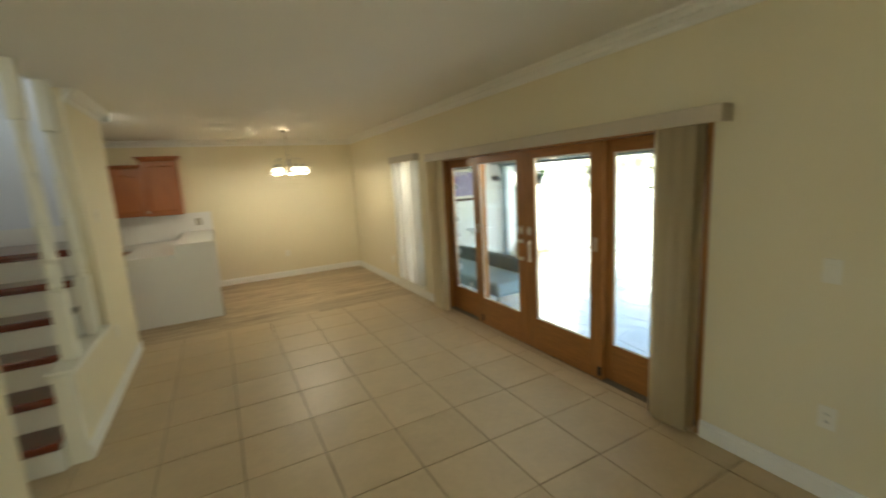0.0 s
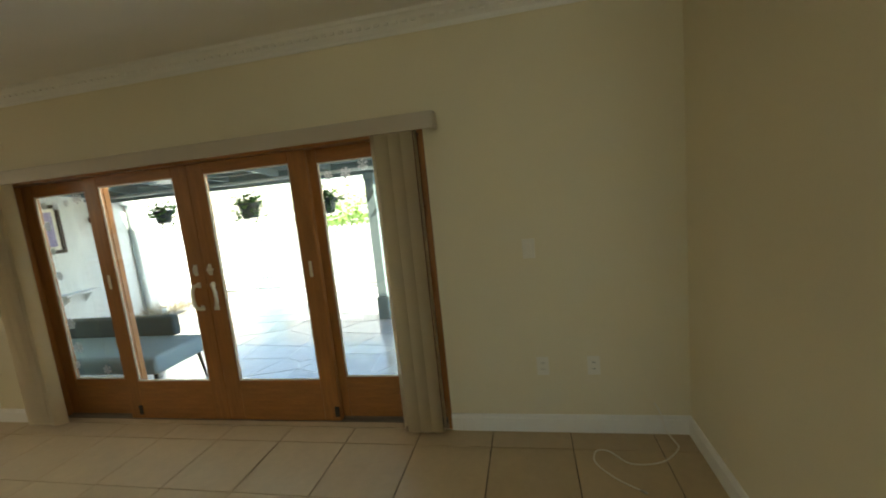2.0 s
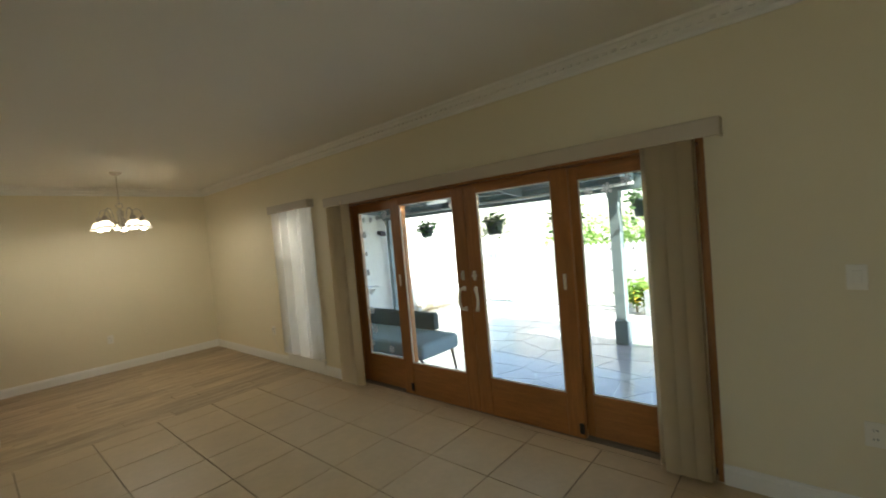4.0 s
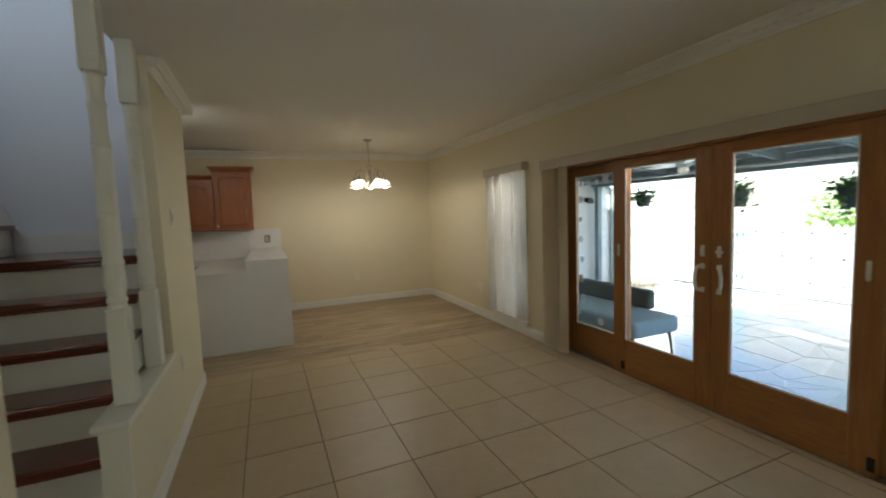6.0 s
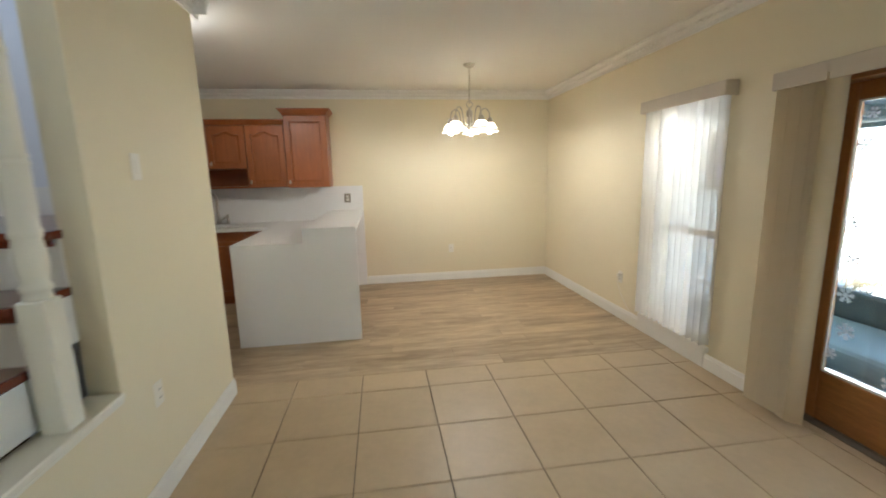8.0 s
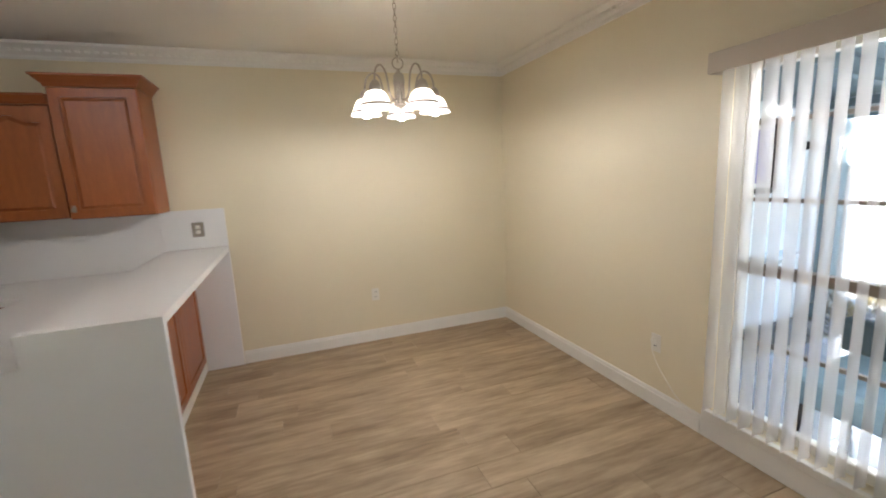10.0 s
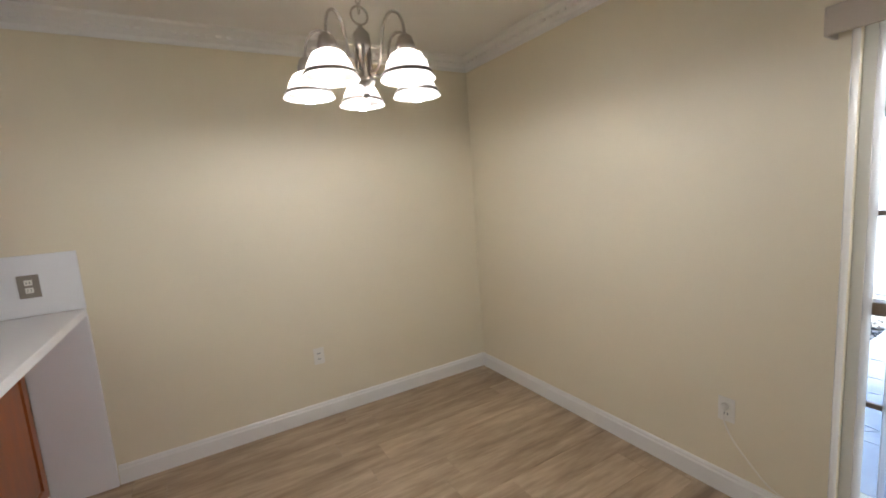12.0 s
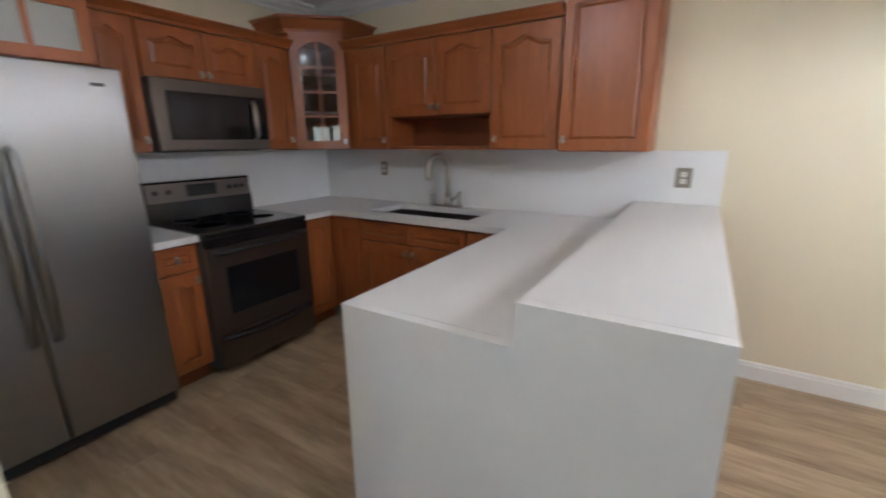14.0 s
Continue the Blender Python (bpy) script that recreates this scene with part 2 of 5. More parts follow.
def wall(name, x0, x1, y0, y1, z0, z1, material, holes=(), label="cream painted plaster wall"):
    """A wall with real openings. It runs along its longer side; holes are (from, to, bottom, top)."""
    bm = bmesh.new()
    along_x = abs(x1 - x0) > abs(y1 - y0)
    lo, hi = (x0, x1) if along_x else (y0, y1)
    us = sorted({lo, hi, *(h[0] for h in holes), *(h[1] for h in holes)})
    for u0, u1 in zip(us, us[1:]):
        spans = [(z0, z1)]
        for h in holes:
            if h[0] <= u0 + 1e-6 and h[1] >= u1 - 1e-6:
                spans = [s for a, b in spans for s in ((a, min(b, h[2])), (max(a, h[3]), b)) if s[1] - s[0] > 1e-4]
        for a, b in spans:
            if along_x:
                bx(bm, u0, u1, y0, y1, a, b)
            else:
                bx(bm, x0, x1, u0, u1, a, b)
    bmesh.ops.remove_doubles(bm, verts=bm.verts, dist=1e-4)
    return solo(name, bm, material, label, "wall", kind="structure")


# ---- shell ----
WIN = (-3.10, -2.34, 0.17, 2.0)
DOOR = (-7.0, -3.70, 0.0, 1.94)
wall("wall_east", 0.0, 0.2, -10.6, 0.2, -0.1, ROOM_H, M_WALL, [WIN, DOOR])
wall("wall_north", -6.0, 0.0, 0.0, 0.2, -0.1, ROOM_H, M_WALL)
wall("wall_south", -1.75, 0.0, -8.57, -8.42, -0.1, ROOM_H, M_WALL)
wall("wall_entry_east", -1.75, -1.6, -10.6, -8.57, -0.1, ROOM_H, M_WALL)
# the hole is for an unseen window, added with its fill lamp
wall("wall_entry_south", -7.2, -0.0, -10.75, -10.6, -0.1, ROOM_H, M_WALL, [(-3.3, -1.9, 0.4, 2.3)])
# unseen archway added so the west fill lamp reaches the east wall
wall("wall_hall", -3.55, LEFT_X, -10.6, -5.89, -0.1, ROOM_H, M_WALL, [(-9.9, -7.1, -0.1, 2.2)])
wall("wall_stair", -3.55, LEFT_X, -4.0, -2.84, -0.1, ROOM_H, M_WALL)
wall("wall_kitchen_west", -5.95, KIT_X, -2.95, 0.0, -0.1, ROOM_H, M_WALL)
wall("wall_kitchen_south", -7.0, -3.55, -3.03, -2.95, -0.1, ROOM_H, M_WALL)
wall("wall_stairwell_north", -7.0, -3.55, -3.15, -3.03, -0.1, 5.0, M_WHITE_WALL, label="white painted stairwell wall")
# both holes are for unseen windows added as light sources
wall("wall_stairwell_west", -5.40, -5.25, -10.6, -3.15, -0.1, 5.0, M_WHITE_WALL, [(-5.2, -3.6, 3.1, 4.5), (-9.6, -7.4, 0.5, 2.2)], label="white painted stairwell wall")
wall("wall_stairwell_east", -3.55, -3.43, -5.6, -2.95, 2.75, 5.0, M_WHITE_WALL, label="white painted upper stairwell wall")
wall("wall_stairwell_south", -7.0, -3.55, -5.72, -5.6, 2.75, 5.0, M_WHITE_WALL, label="white painted upper stairwell wall")
solo("wall_under_stairs", prism(bmesh.new(), [(-5.5, -0.1), (-4.0, -0.1), (-4.0, 1.30), (-5.5, 2.55)], "x", -4.50, -4.455), M_WALL, "cream wall below the upper stair flight", "wall", kind="structure")

bm = bmesh.new()
bx(bm, -3.55, 0.2, -10.75, 0.2, ROOM_H, 2.75)
bx(bm, -7.2, -3.55, -10.75, -5.6, ROOM_H, 2.75)
bx(bm, -7.2, -3.55, -3.03, 0.2, ROOM_H, 2.75)
solo("ceiling", bm, M_CEIL, "off-white painted plaster ceiling", "ceiling", kind="structure")
solo("ceiling_stairwell", box(-7.15, -3.43, -5.72, -2.95, 5.0, 5.15), M_CEIL, "white painted stairwell ceiling", "ceiling", kind="structure")
floor = solo("floor", box(-7.2, 0.0, -10.75, 0.0, -0.12, -0.006), M_GROUT, "dark grouted floor bed under tiles and planks", "floor", kind="structure")


# ---- trim ----
def skirting(name, x0, y0, x1, y1, nx, ny):
    """A moulded baseboard along a wall face from one point to another; (nx, ny) points into the room."""
    prof = [(0, 0), (0.016, 0), (0.016, 0.085), (0.011, 0.094), (0.011, 0.102), (0.005, 0.112), (0, 0.112)]
    bm = bmesh.new()
    ends = []
    for px, py in ((x0, y0), (x1, y1)):
        ends.append([bm.verts.new((px + nx * d, py + ny * d, 0.001 + z)) for d, z in prof])
    for k in range(len(prof)):
        j = (k + 1) % len(prof)
        bm.faces.new((ends[0][k], ends[0][j], ends[1][j], ends[1][k]))
    bm.faces.new(ends[0][::-1])
    bm.faces.new(ends[1])
    return solo(name, bm, M_TRIM, "white moulded baseboard", "baseboard", kind="structure")


skirting("baseboard", 0, -2.285, 0, 0, -1, 0)
skirting("baseboard", 0, -3.70, 0, -3.115, -1, 0)
skirting("baseboard", 0, -8.42, 0, -7.0, -1, 0)
skirting("baseboard", -2.58, 0, -0.016, 0, 0, -1)
skirting("baseboard", -1.75, -8.42, -0.016, -8.42, 0, 1)
skirting("baseboard", -1.75, -10.6, -1.75, -8.42, -1, 0)
skirting("baseboard", LEFT_X, -5.03, LEFT_X, -2.84, 1, 0)
skirting("baseboard", LEFT_X, -7.1, LEFT_X, -5.89, 1, 0)
skirting("baseboard", -3.55, -2.84, LEFT_X, -2.84, 0, 1)


def crown(name, x0, y0, x1, y1, nx, ny):
    """A crown moulding with a carved dentil band, under the ceiling."""
    prof = [(0, 0), (0, -0.10), (0.010, -0.10), (0.014, -0.088), (0.014, -0.074), (0.030, -0.062), (0.052, -0.036), (0.070, -0.022), (0.086, -0.016), (0.09, 0)]
    bm = bmesh.new()
    ends = [[bm.verts.new((px + nx * d, py + ny * d, ROOM_H + z)) for d, z in prof] for px, py in ((x0, y0), (x1, y1))]
    for k in range(len(prof)):
        j = (k + 1) % len(prof)
        bm.faces.new((ends[0][k], ends[0][j], ends[1][j], ends[1][k]))
    bm.faces.new(ends[0][::-1])
    bm.faces.new(ends[1])
    length = math.hypot(x1 - x0, y1 - y0)
    ux, uy = (x1 - x0) / length, (y1 - y0) / length
    for k in range(int(length / 0.055)):
        s = 0.02 + k * 0.055
        cx, cy = x0 + ux * s + nx * 0.042, y0 + uy * s + ny * 0.042
        m = Matrix.LocRotScale((cx, cy, ROOM_H - 0.047), Euler((0, 0, math.atan2(uy, ux))) , (0.03, 0.018, 0.016))
        bmesh.ops.create_cube(bm, size=1, matrix=m)
    return solo(name, bm, M_TRIM, "white carved crown moulding under the ceiling", "moulding", kind="structure")


crown("trim", 0, -8.42, 0, 0, -1, 0)
crown("trim", -5.8, 0, 0, 0, 0, -1)
crown("trim", -1.75, -8.42, 0, -8.42, 0, 1)
crown("trim", LEFT_X, -4.0, LEFT_X, -2.75, 1, 0)
crown("trim", -3.55, -2.84, -3.34, -2.84, 0, 1)
crown("trim", LEFT_X, -10.6, LEFT_X, -5.89, 1, 0)
crown("trim", KIT_X, -2.95, KIT_X, 0, 1, 0)


# ---- sliding doors ----
def frame_panel(parent_name, y0, y1, x, z0, z1, stile, toprail, botrail, label):
    """A glazed wooden door leaf in the plane x, 45 mm thick."""
    d = thing(parent_name, (x, (y0 + y1) / 2, z0), label, "door", "sliding glass doors")
    t = 0.045
    part("stile", box(x, x + t, y0, y0 + stile, z0, z1, bev=0.004), M_OAK, d)
    part("stile", box(x, x + t, y1 - stile, y1, z0, z1, bev=0.004), M_OAK, d)
    part("top_rail", box(x, x + t, y0 + stile, y1 - stile, z1 - toprail, z1, bev=0.003), M_OAK_H, d)
    part("bottom_rail", box(x, x + t, y0 + stile, y1 - stile, z0, z0 + botrail, bev=0.003), M_OAK_H, d)
    g = part("pane", box(x + 0.018, x + 0.024, y0 + stile, y1 - stile, z0 + botrail, z1 - toprail), M_GLASS, d, "clear glass pane")
    g.visible_shadow = False
    bm = bmesh.new()
    a, b, c, e = y0 + stile, y1 - stile, z0 + botrail, z1 - toprail
    for q in ((a, a + 0.009, c, e), (b - 0.009, b, c, e), (a, b, c, c + 0.009), (a, b, e - 0.009, e)):
        bx(bm, x + 0.008, x + 0.017, *q)
    part("glazing_bead", bm, M_TRIM, d, "pale glazing bead")
    return d


frame_panel("sliding_door", -4.50, -3.72, 0.115, 0.0085, 1.90, 0.105, 0.09, 0.3015, "fixed honey-oak glass door panel with snowflake stickers")
door_b = frame_panel("sliding_door", -5.283, -4.385, 0.06, 0.0085, 1.90, 0.125, 0.075, 0.3065, "honey-oak sliding glass door with white pull handle")
door_c = frame_panel("sliding_door", -6.185, -5.287, 0.06, 0.0085, 1.90, 0.125, 0.075, 0.3065, "honey-oak sliding glass door with white pull handle")
frame_panel("sliding_door", -6.97, -6.13, 0.115, 0.0085, 1.90, 0.105, 0.09, 0.3015, "fixed honey-oak glass door panel with snowflake stickers")
for d, y, s in ((door_b, -5.225, 1), (door_c, -5.345, -1)):
    bm = bmesh.new()
    pts = [(0.060, y, 1.05), (0.032, y + s * 0.008, 1.05), (0.022, y + s * 0.024, 1.035), (0.020, y + s * 0.034, 0.99), (0.020, y + s * 0.034, 0.94), (0.022, y + s * 0.024, 0.895), (0.032, y + s * 0.008, 0.88), (0.060, y, 0.88)]
    tube(bm, smooth_path(pts, 4), 0.0125, 10)
    for z in (1.05, 0.88):
        bx(bm, 0.052, 0.0602, y - 0.017, y + 0.017, z - 0.02, z + 0.02, bev=0.004)
    part("pull_handle", bm, M_PLASTIC, d, "white pull handle")
    bm = box(0.046, 0.06, y - 0.013, y + 0.013, 1.12, 1.20, bev=0.004)
    bx(bm, 0.03, 0.048, y - 0.006, y + 0.006, 1.135, 1.185, bev=0.003)
    if s < 0:
        bx(bm, 0.034, 0.046, y - 0.035, y + 0.02, 1.152, 1.168, bev=0.003)
    part("latch", bm, M_PLASTIC, d, "white thumb latch")
for d, y in ((door_b, -4.45), (door_c, -6.12)):
    part("finger_pull", box(0.052, 0.06, y - 0.012, y + 0.012, 1.06, 1.17, bev=0.004), M_PLASTIC, d, "white finger pull")
    part("roller_guard", box(0.045, 0.06, y - 0.06 if y > -5 else y - 0.062, y - 0.03 if y > -5 else y - 0.03, 0.045, 0.12, bev=0.003), M_BLACK_M, d, "small black corner bracket")
df = thing("door_frame", (0.1, -5.35, 0), "dark-stained oak frame round the sliding doors", "door frame", kind="structure")
part("jamb", box(0.0, 0.2, -7.0, -6.972, 0.0, 1.94, bev=0.003), M_OAK, df)
part("jamb", box(0.0, 0.2, -3.718, -3.70, 0.0, 1.94, bev=0.003), M_OAK, df)
part("head", box(0.0, 0.2, -6.972, -3.718, 1.9005, 1.94), M_OAK_H, df)
part("threshold", box(0.0, 0.058, -6.972, -3.718, -0.02, 0.004), M_TILE, df, "beige tile threshold")
bm = box(0.0585, 0.2, -6.972, -3.718, -0.02, 0.008)
for x in (0.1065, 0.165):
    bx(bm, x, x + 0.006, -6.972, -3.718, 0.008, 0.018)
part("sill_track", bm, M_TRACK, df, "worn dark metal sill track")


# ---- vertical blinds ----
def vane_stack(parent, ys, x0, w, z0, z1, material, turn, jitter=6):
    for k, y in enumerate(ys):
        a = radians(turn + random.uniform(-jitter, jitter))
        bm = bmesh.new()
        n = 5
        rows = []
        for z in (z0 + 0.002 * (k % 3), z1):
            row = []
            for i in range(n + 1):
                u = (i / n - 0.5) * w
                bow = 0.010 * (1 - (2 * i / n - 1) ** 2)
                row.append(bm.verts.new((x0 + u * math.cos(a) - bow * math.sin(a), y + u * math.sin(a) + bow * math.cos(a), z)))
            rows.append(row)
        for i in range(n):
            f = bm.faces.new((rows[0][i], rows[0][i + 1], rows[1][i + 1], rows[1][i]))
            f.smooth = True
        bmesh.ops.solidify(bm, geom=bm.faces[:], thickness=0.0012)
        part("vane", bm, material, parent)


db = thing("vertical_blind", (-0.05, -5.3, 1.92), "taupe vertical blind drawn open at the patio doors", "blind")
bm = box(-0.105, -0.095, -7.09, -3.53, 1.905, 2.0, bev=0.003)
bx(bm, -0.095, -0.002, -7.09, -7.08, 1.905, 2.0)
bx(bm, -0.095, -0.002, -3.54, -3.53, 1.905, 2.0)
bx(bm, -0.095, -0.002, -7.08, -3.54, 1.992, 2.0)
part("valance", bm, M_VALANCE, db, "taupe blind valance")
part("headrail", box(-0.07, -0.03, -7.05, -3.56, 1.94, 1.98), M_TRIM, db)
vane_stack(db, [-6.765, -6.84, -6.915], -0.088, 0.089, 0.03, 1.94, M_VANE, 84, 3)
vane_stack(db, [-6.70 - 0.024 * k for k in range(12)], -0.045, 0.089, 0.03, 1.94, M_VANE, 4, 5)
vane_stack(db, [-3.60, -3.675, -3.75, -3.825], -0.088, 0.089, 0.03, 1.94, M_VANE, 99, 2)
vane_stack(db, [-3.872], -0.08, 0.089, 0.03, 1.94, M_VANE, 128, 1)
vane_stack(db, [-3.715 - 0.014 * k for k in range(9)], -0.05, 0.089, 0.03, 1.94, M_VANE, 6, 4)

wb = thing("vertical_blind", (-0.05, -2.70, 1.95), "white sheer vertical blind hung over the tall window", "blind")
bm = box(-0.10, -0.09, -3.19, -2.28, 1.95, 2.045, bev=0.003)
bx(bm, -0.09, -0.002, -3.19, -3.18, 1.95, 2.045)
bx(bm, -0.09, -0.002, -2.29, -2.28, 1.95, 2.045)
bx(bm, -0.09, -0.002, -3.18, -2.29, 2.037, 2.045)
part("valance", bm, M_VALANCE, wb, "taupe blind valance")
part("headrail", box(-0.065, -0.03, -3.17, -2.30, 1.985, 2.02), M_TRIM, wb)
vane_stack(wb, [-2.352 - 0.0655 * k for k in range(13)], -0.048, 0.086, 0.19, 1.985, M_SHEER, -2, 5)

# ---- tall window ----
w1 = thing("window_1", (0.1, -2.72, 0.17), "tall aluminium window with thin muntins beside the doors", "window", kind="structure")
for y0, y1 in ((-3.10, -3.05), (-2.39, -2.34)):
    part("window_frame", box(0.06, 0.12, y0, y1, 0.17, 2.0, bev=0.003), M_TRIM, w1, "white window frame")
part("window_frame", box(0.06, 0.12, -3.05, -2.39, 1.95, 2.0, bev=0.003), M_TRIM, w1)
part("window_frame", box(0.06, 0.12, -3.05, -2.39, 0.17, 0.22, bev=0.003), M_TRIM, w1)
part("meeting_rail", box(0.055, 0.115, -3.05, -2.39, 0.965, 1.015, bev=0.003), M_ALU, w1)
for z in (0.60, 1.325, 1.69):
    part("muntin", box(0.075, 0.10, -3.05, -2.39, z, z + 0.02, bev=0.003), M_ALU, w1)
for z0, z1 in ((0.22, 0.965), (1.015, 1.95)):
    g = part("pane", box(0.086, 0.090, -3.05, -2.39, z0, z1), M_GLASS, w1, "clear glass pane")
    g.visible_shadow = False
part("window_sill", box(-0.03, 0.06, -3.14, -2.30, 0.125, 0.17, bev=0.004), M_TRIM, w1, "white painted sill")
part("apron", box(-0.018, 0.0, -3.11, -2.29, 0.001, 0.125, bev=0.003), M_TRIM, w1)

def opening_light(name, at, aim, w, h, energy, color):
    o = new(name, bpy.data.lights.new(name, "AREA"))
    o.data.shape, o.data.size, o.data.size_y, o.data.energy, o.data.color = "RECTANGLE", w, h, energy, color
    o.matrix_world = look(at, aim)
    return o


# added strip lamps: two brighten the tall window's vanes, one the floor by the patio doors
opening_light("window_fill_side", (0.155, -3.088, 1.08), (0.0, -2.55, 1.08), 0.05, 1.7, 0.9, (1.0, 0.94, 0.85))
opening_light("window_fill_head", (0.155, -2.72, 1.985), (0.06, -2.72, 1.75), 0.66, 0.05, 0.7, (1.0, 0.97, 0.93))
opening_light("door_fill_head", (0.18, -5.35, 1.885), (0.10, -5.35, 1.80), 3.2, 0.03, 2.0, (1.0, 0.98, 0.95))

# unseen upstairs window, beyond the stair flight, assumed as source of the cool daylight
w2 = thing("window_2", (-5.32, -4.4, 3.1), "unseen upstairs stairwell window, assumed as daylight source", "window", kind="structure")
for q in ((-5.2, -5.15, 3.1, 4.5), (-3.65, -3.6, 3.1, 4.5), (-5.15, -3.65, 3.1, 3.15), (-5.15, -3.65, 4.45, 4.5), (-4.42, -4.38, 3.15, 4.45)):
    part("window_frame", box(-5.35, -5.30, *q), M_TRIM, w2)
g = part("pane", box(-5.328, -5.323, -5.15, -3.65, 3.15, 4.45), M_GLASS, w2)
g.visible_shadow = False
opening_light("stairwell_daylight", (-5.24, -4.4, 3.8), (-3.6, -4.2, 2.9), 1.5, 1.3, 3.1, (0.74, 0.84, 1.0))

# unseen front windows of the entry, behind the walk's start, added as fill light
w3 = thing("window_3", (-5.32, -8.5, 0.5), "unseen wide front window of the entry hall, added for fill light", "window", kind="structure")
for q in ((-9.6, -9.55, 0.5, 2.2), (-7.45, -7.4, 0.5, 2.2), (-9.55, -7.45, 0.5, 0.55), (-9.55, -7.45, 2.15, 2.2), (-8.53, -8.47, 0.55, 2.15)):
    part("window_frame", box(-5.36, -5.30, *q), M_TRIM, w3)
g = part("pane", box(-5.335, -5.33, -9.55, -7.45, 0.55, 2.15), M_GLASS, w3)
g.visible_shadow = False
w4 = thing("window_4", (-2.6, -10.68, 0.4), "unseen tall front window of the entry, added for fill light", "window", kind="structure")
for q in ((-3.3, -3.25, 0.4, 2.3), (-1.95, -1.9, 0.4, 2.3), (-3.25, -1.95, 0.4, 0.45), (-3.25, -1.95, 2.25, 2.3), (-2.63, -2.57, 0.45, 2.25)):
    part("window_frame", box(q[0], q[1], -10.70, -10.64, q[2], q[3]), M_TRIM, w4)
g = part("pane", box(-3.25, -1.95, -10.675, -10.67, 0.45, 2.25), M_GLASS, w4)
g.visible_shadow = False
# area lamps in the added windows brighten the room from behind
opening_light("entry_fill_west", (-5.22, -8.5, 1.35), (0, -8.2, 1.35), 2.1, 1.6, 1.1, (0.95, 0.98, 0.92))
opening_light("entry_fill_south", (-2.6, -10.57, 1.35), (-2.6, -2, 1.35), 1.3, 1.8, 4.0, (0.95, 0.98, 0.92))

# ---- stairs ----
st = thing("staircase", (-3.9, -5.6, 0), "white staircase with mahogany treads and a landing", "stairs", kind="structure")
SX0, SX1 = -4.38, -3.537
NOSE = [-5.137 + STAIR_G * k for k in range(6)]
LZ = STAIR_R * 6
for k in range(6):
    z = STAIR_R * (k + 1)
    y = NOSE[k] + 0.05
    back = NOSE[k + 1] + 0.05 if k < 5 else -3.15
    right = SX1 if k else SX1 + 0.0
    part("riser", box(SX0 + 0.02, right - 0.006, y, back + 0.02 if k < 5 else y + 0.03, z - STAIR_R, z - 0.034), M_TRIM, st, "white painted riser")
    if k < 5:
        part("tread", box(SX0 - 0.03, right, NOSE[k], back + 0.01, z - 0.034, z, bev=0.009, seg=2), M_TREAD, st, "polished mahogany tread")
        part("nosing", box(SX0 - 0.015, right - 0.004, NOSE[k] + 0.015, NOSE[k] + 0.05, z - 0.058, z - 0.034, bev=0.004), M_TREAD, st)
part("landing", box(-4.41, SX1, NOSE[5], -3.152, LZ - 0.034, LZ, bev=0.009, seg=2), M_TREAD, st, "polished mahogany landing")
part("nosing", box(-4.395, SX1 - 0.004, NOSE[5] + 0.012, NOSE[5] + 0.03, LZ - 0.058, LZ - 0.034, bev=0.004), M_TREAD, st)
# a winder, then the upper flight doubles back beside the lower one
WZ = LZ + STAIR_R
part("winder", prism(bmesh.new(), [(-4.39, -4.03), (-4.50, -3.155), (-5.245, -3.155), (-5.245, -4.03)], "z", WZ - 0.034, WZ), M_TREAD, st, "polished mahogany winder")
part("riser", prism(bmesh.new(), [(-4.42, -4.02), (-4.53, -3.155), (-4.56, -3.155), (-4.45, -4.02)], "z", LZ + 0.001, WZ - 0.035), M_TRIM, st)
poly = [(-4.0, 1.05), (-4.0, WZ + STAIR_R - 0.036)]
for k in range(6):
    z, y = WZ + STAIR_R * (k + 1), -4.03 - STAIR_G * k
    part("riser", box(-5.245, -4.445, y - 0.03, y - 0.012, z - STAIR_R, z - 0.034), M_TRIM, st, "white painted riser")
    part("tread", box(-5.245, -4.385, y - STAIR_G - 0.03, y, z - 0.034, z, bev=0.008, seg=2), M_TREAD, st, "polished mahogany tread")
    poly += [(y - 0.02, z - 0.035), (y - STAIR_G - 0.02, z - 0.035)]
poly += [(-5.34, 2.42)]
part("stringer", prism(bmesh.new(), poly, "x", -4.452, -4.415), M_TRIM, st, "white painted open stringer")
sk = [(SX1 - 0.005, LZ + 0.002), (SX1 - 0.005, LZ + 0.15), (-4.47, LZ + 0.15), (-4.56, WZ + 0.14), (-5.24, WZ + 0.14), (-5.24, WZ + 0.002), (-4.51, WZ + 0.002), (-4.51, LZ + 0.002)]
part("skirt_board", prism(bmesh.new(), sk, "y", -3.168, -3.152), M_TRIM, st, "white stepped skirt board")

PONY = [(-5.03, 0.0), (-5.03, 0.612), (-4.0, 0.612), (-4.0, 0.0)]
solo("wall_pony", prism(bmesh.new(), PONY, "x", -3.535, LEFT_X), M_WALL, "low cream half wall beside the stairs", "wall", kind="structure")
pc = thing("half_wall_cap", (-3.48, -4.5, 0.612), "white painted cap on the stair half wall", "trim", kind="structure")
part("cap", box(-3.56, -3.415, -5.06, -4.0, 0.612, 0.640, bev=0.005), M_POST, pc)
part("moulding", box(-3.548, -3.422, -5.045, -4.0, 0.595, 0.612, bev=0.004), M_POST, pc)
part("end_board", box(-3.538, -3.428, -5.043, -5.03, 0.0, 0.595), M_POST, pc)


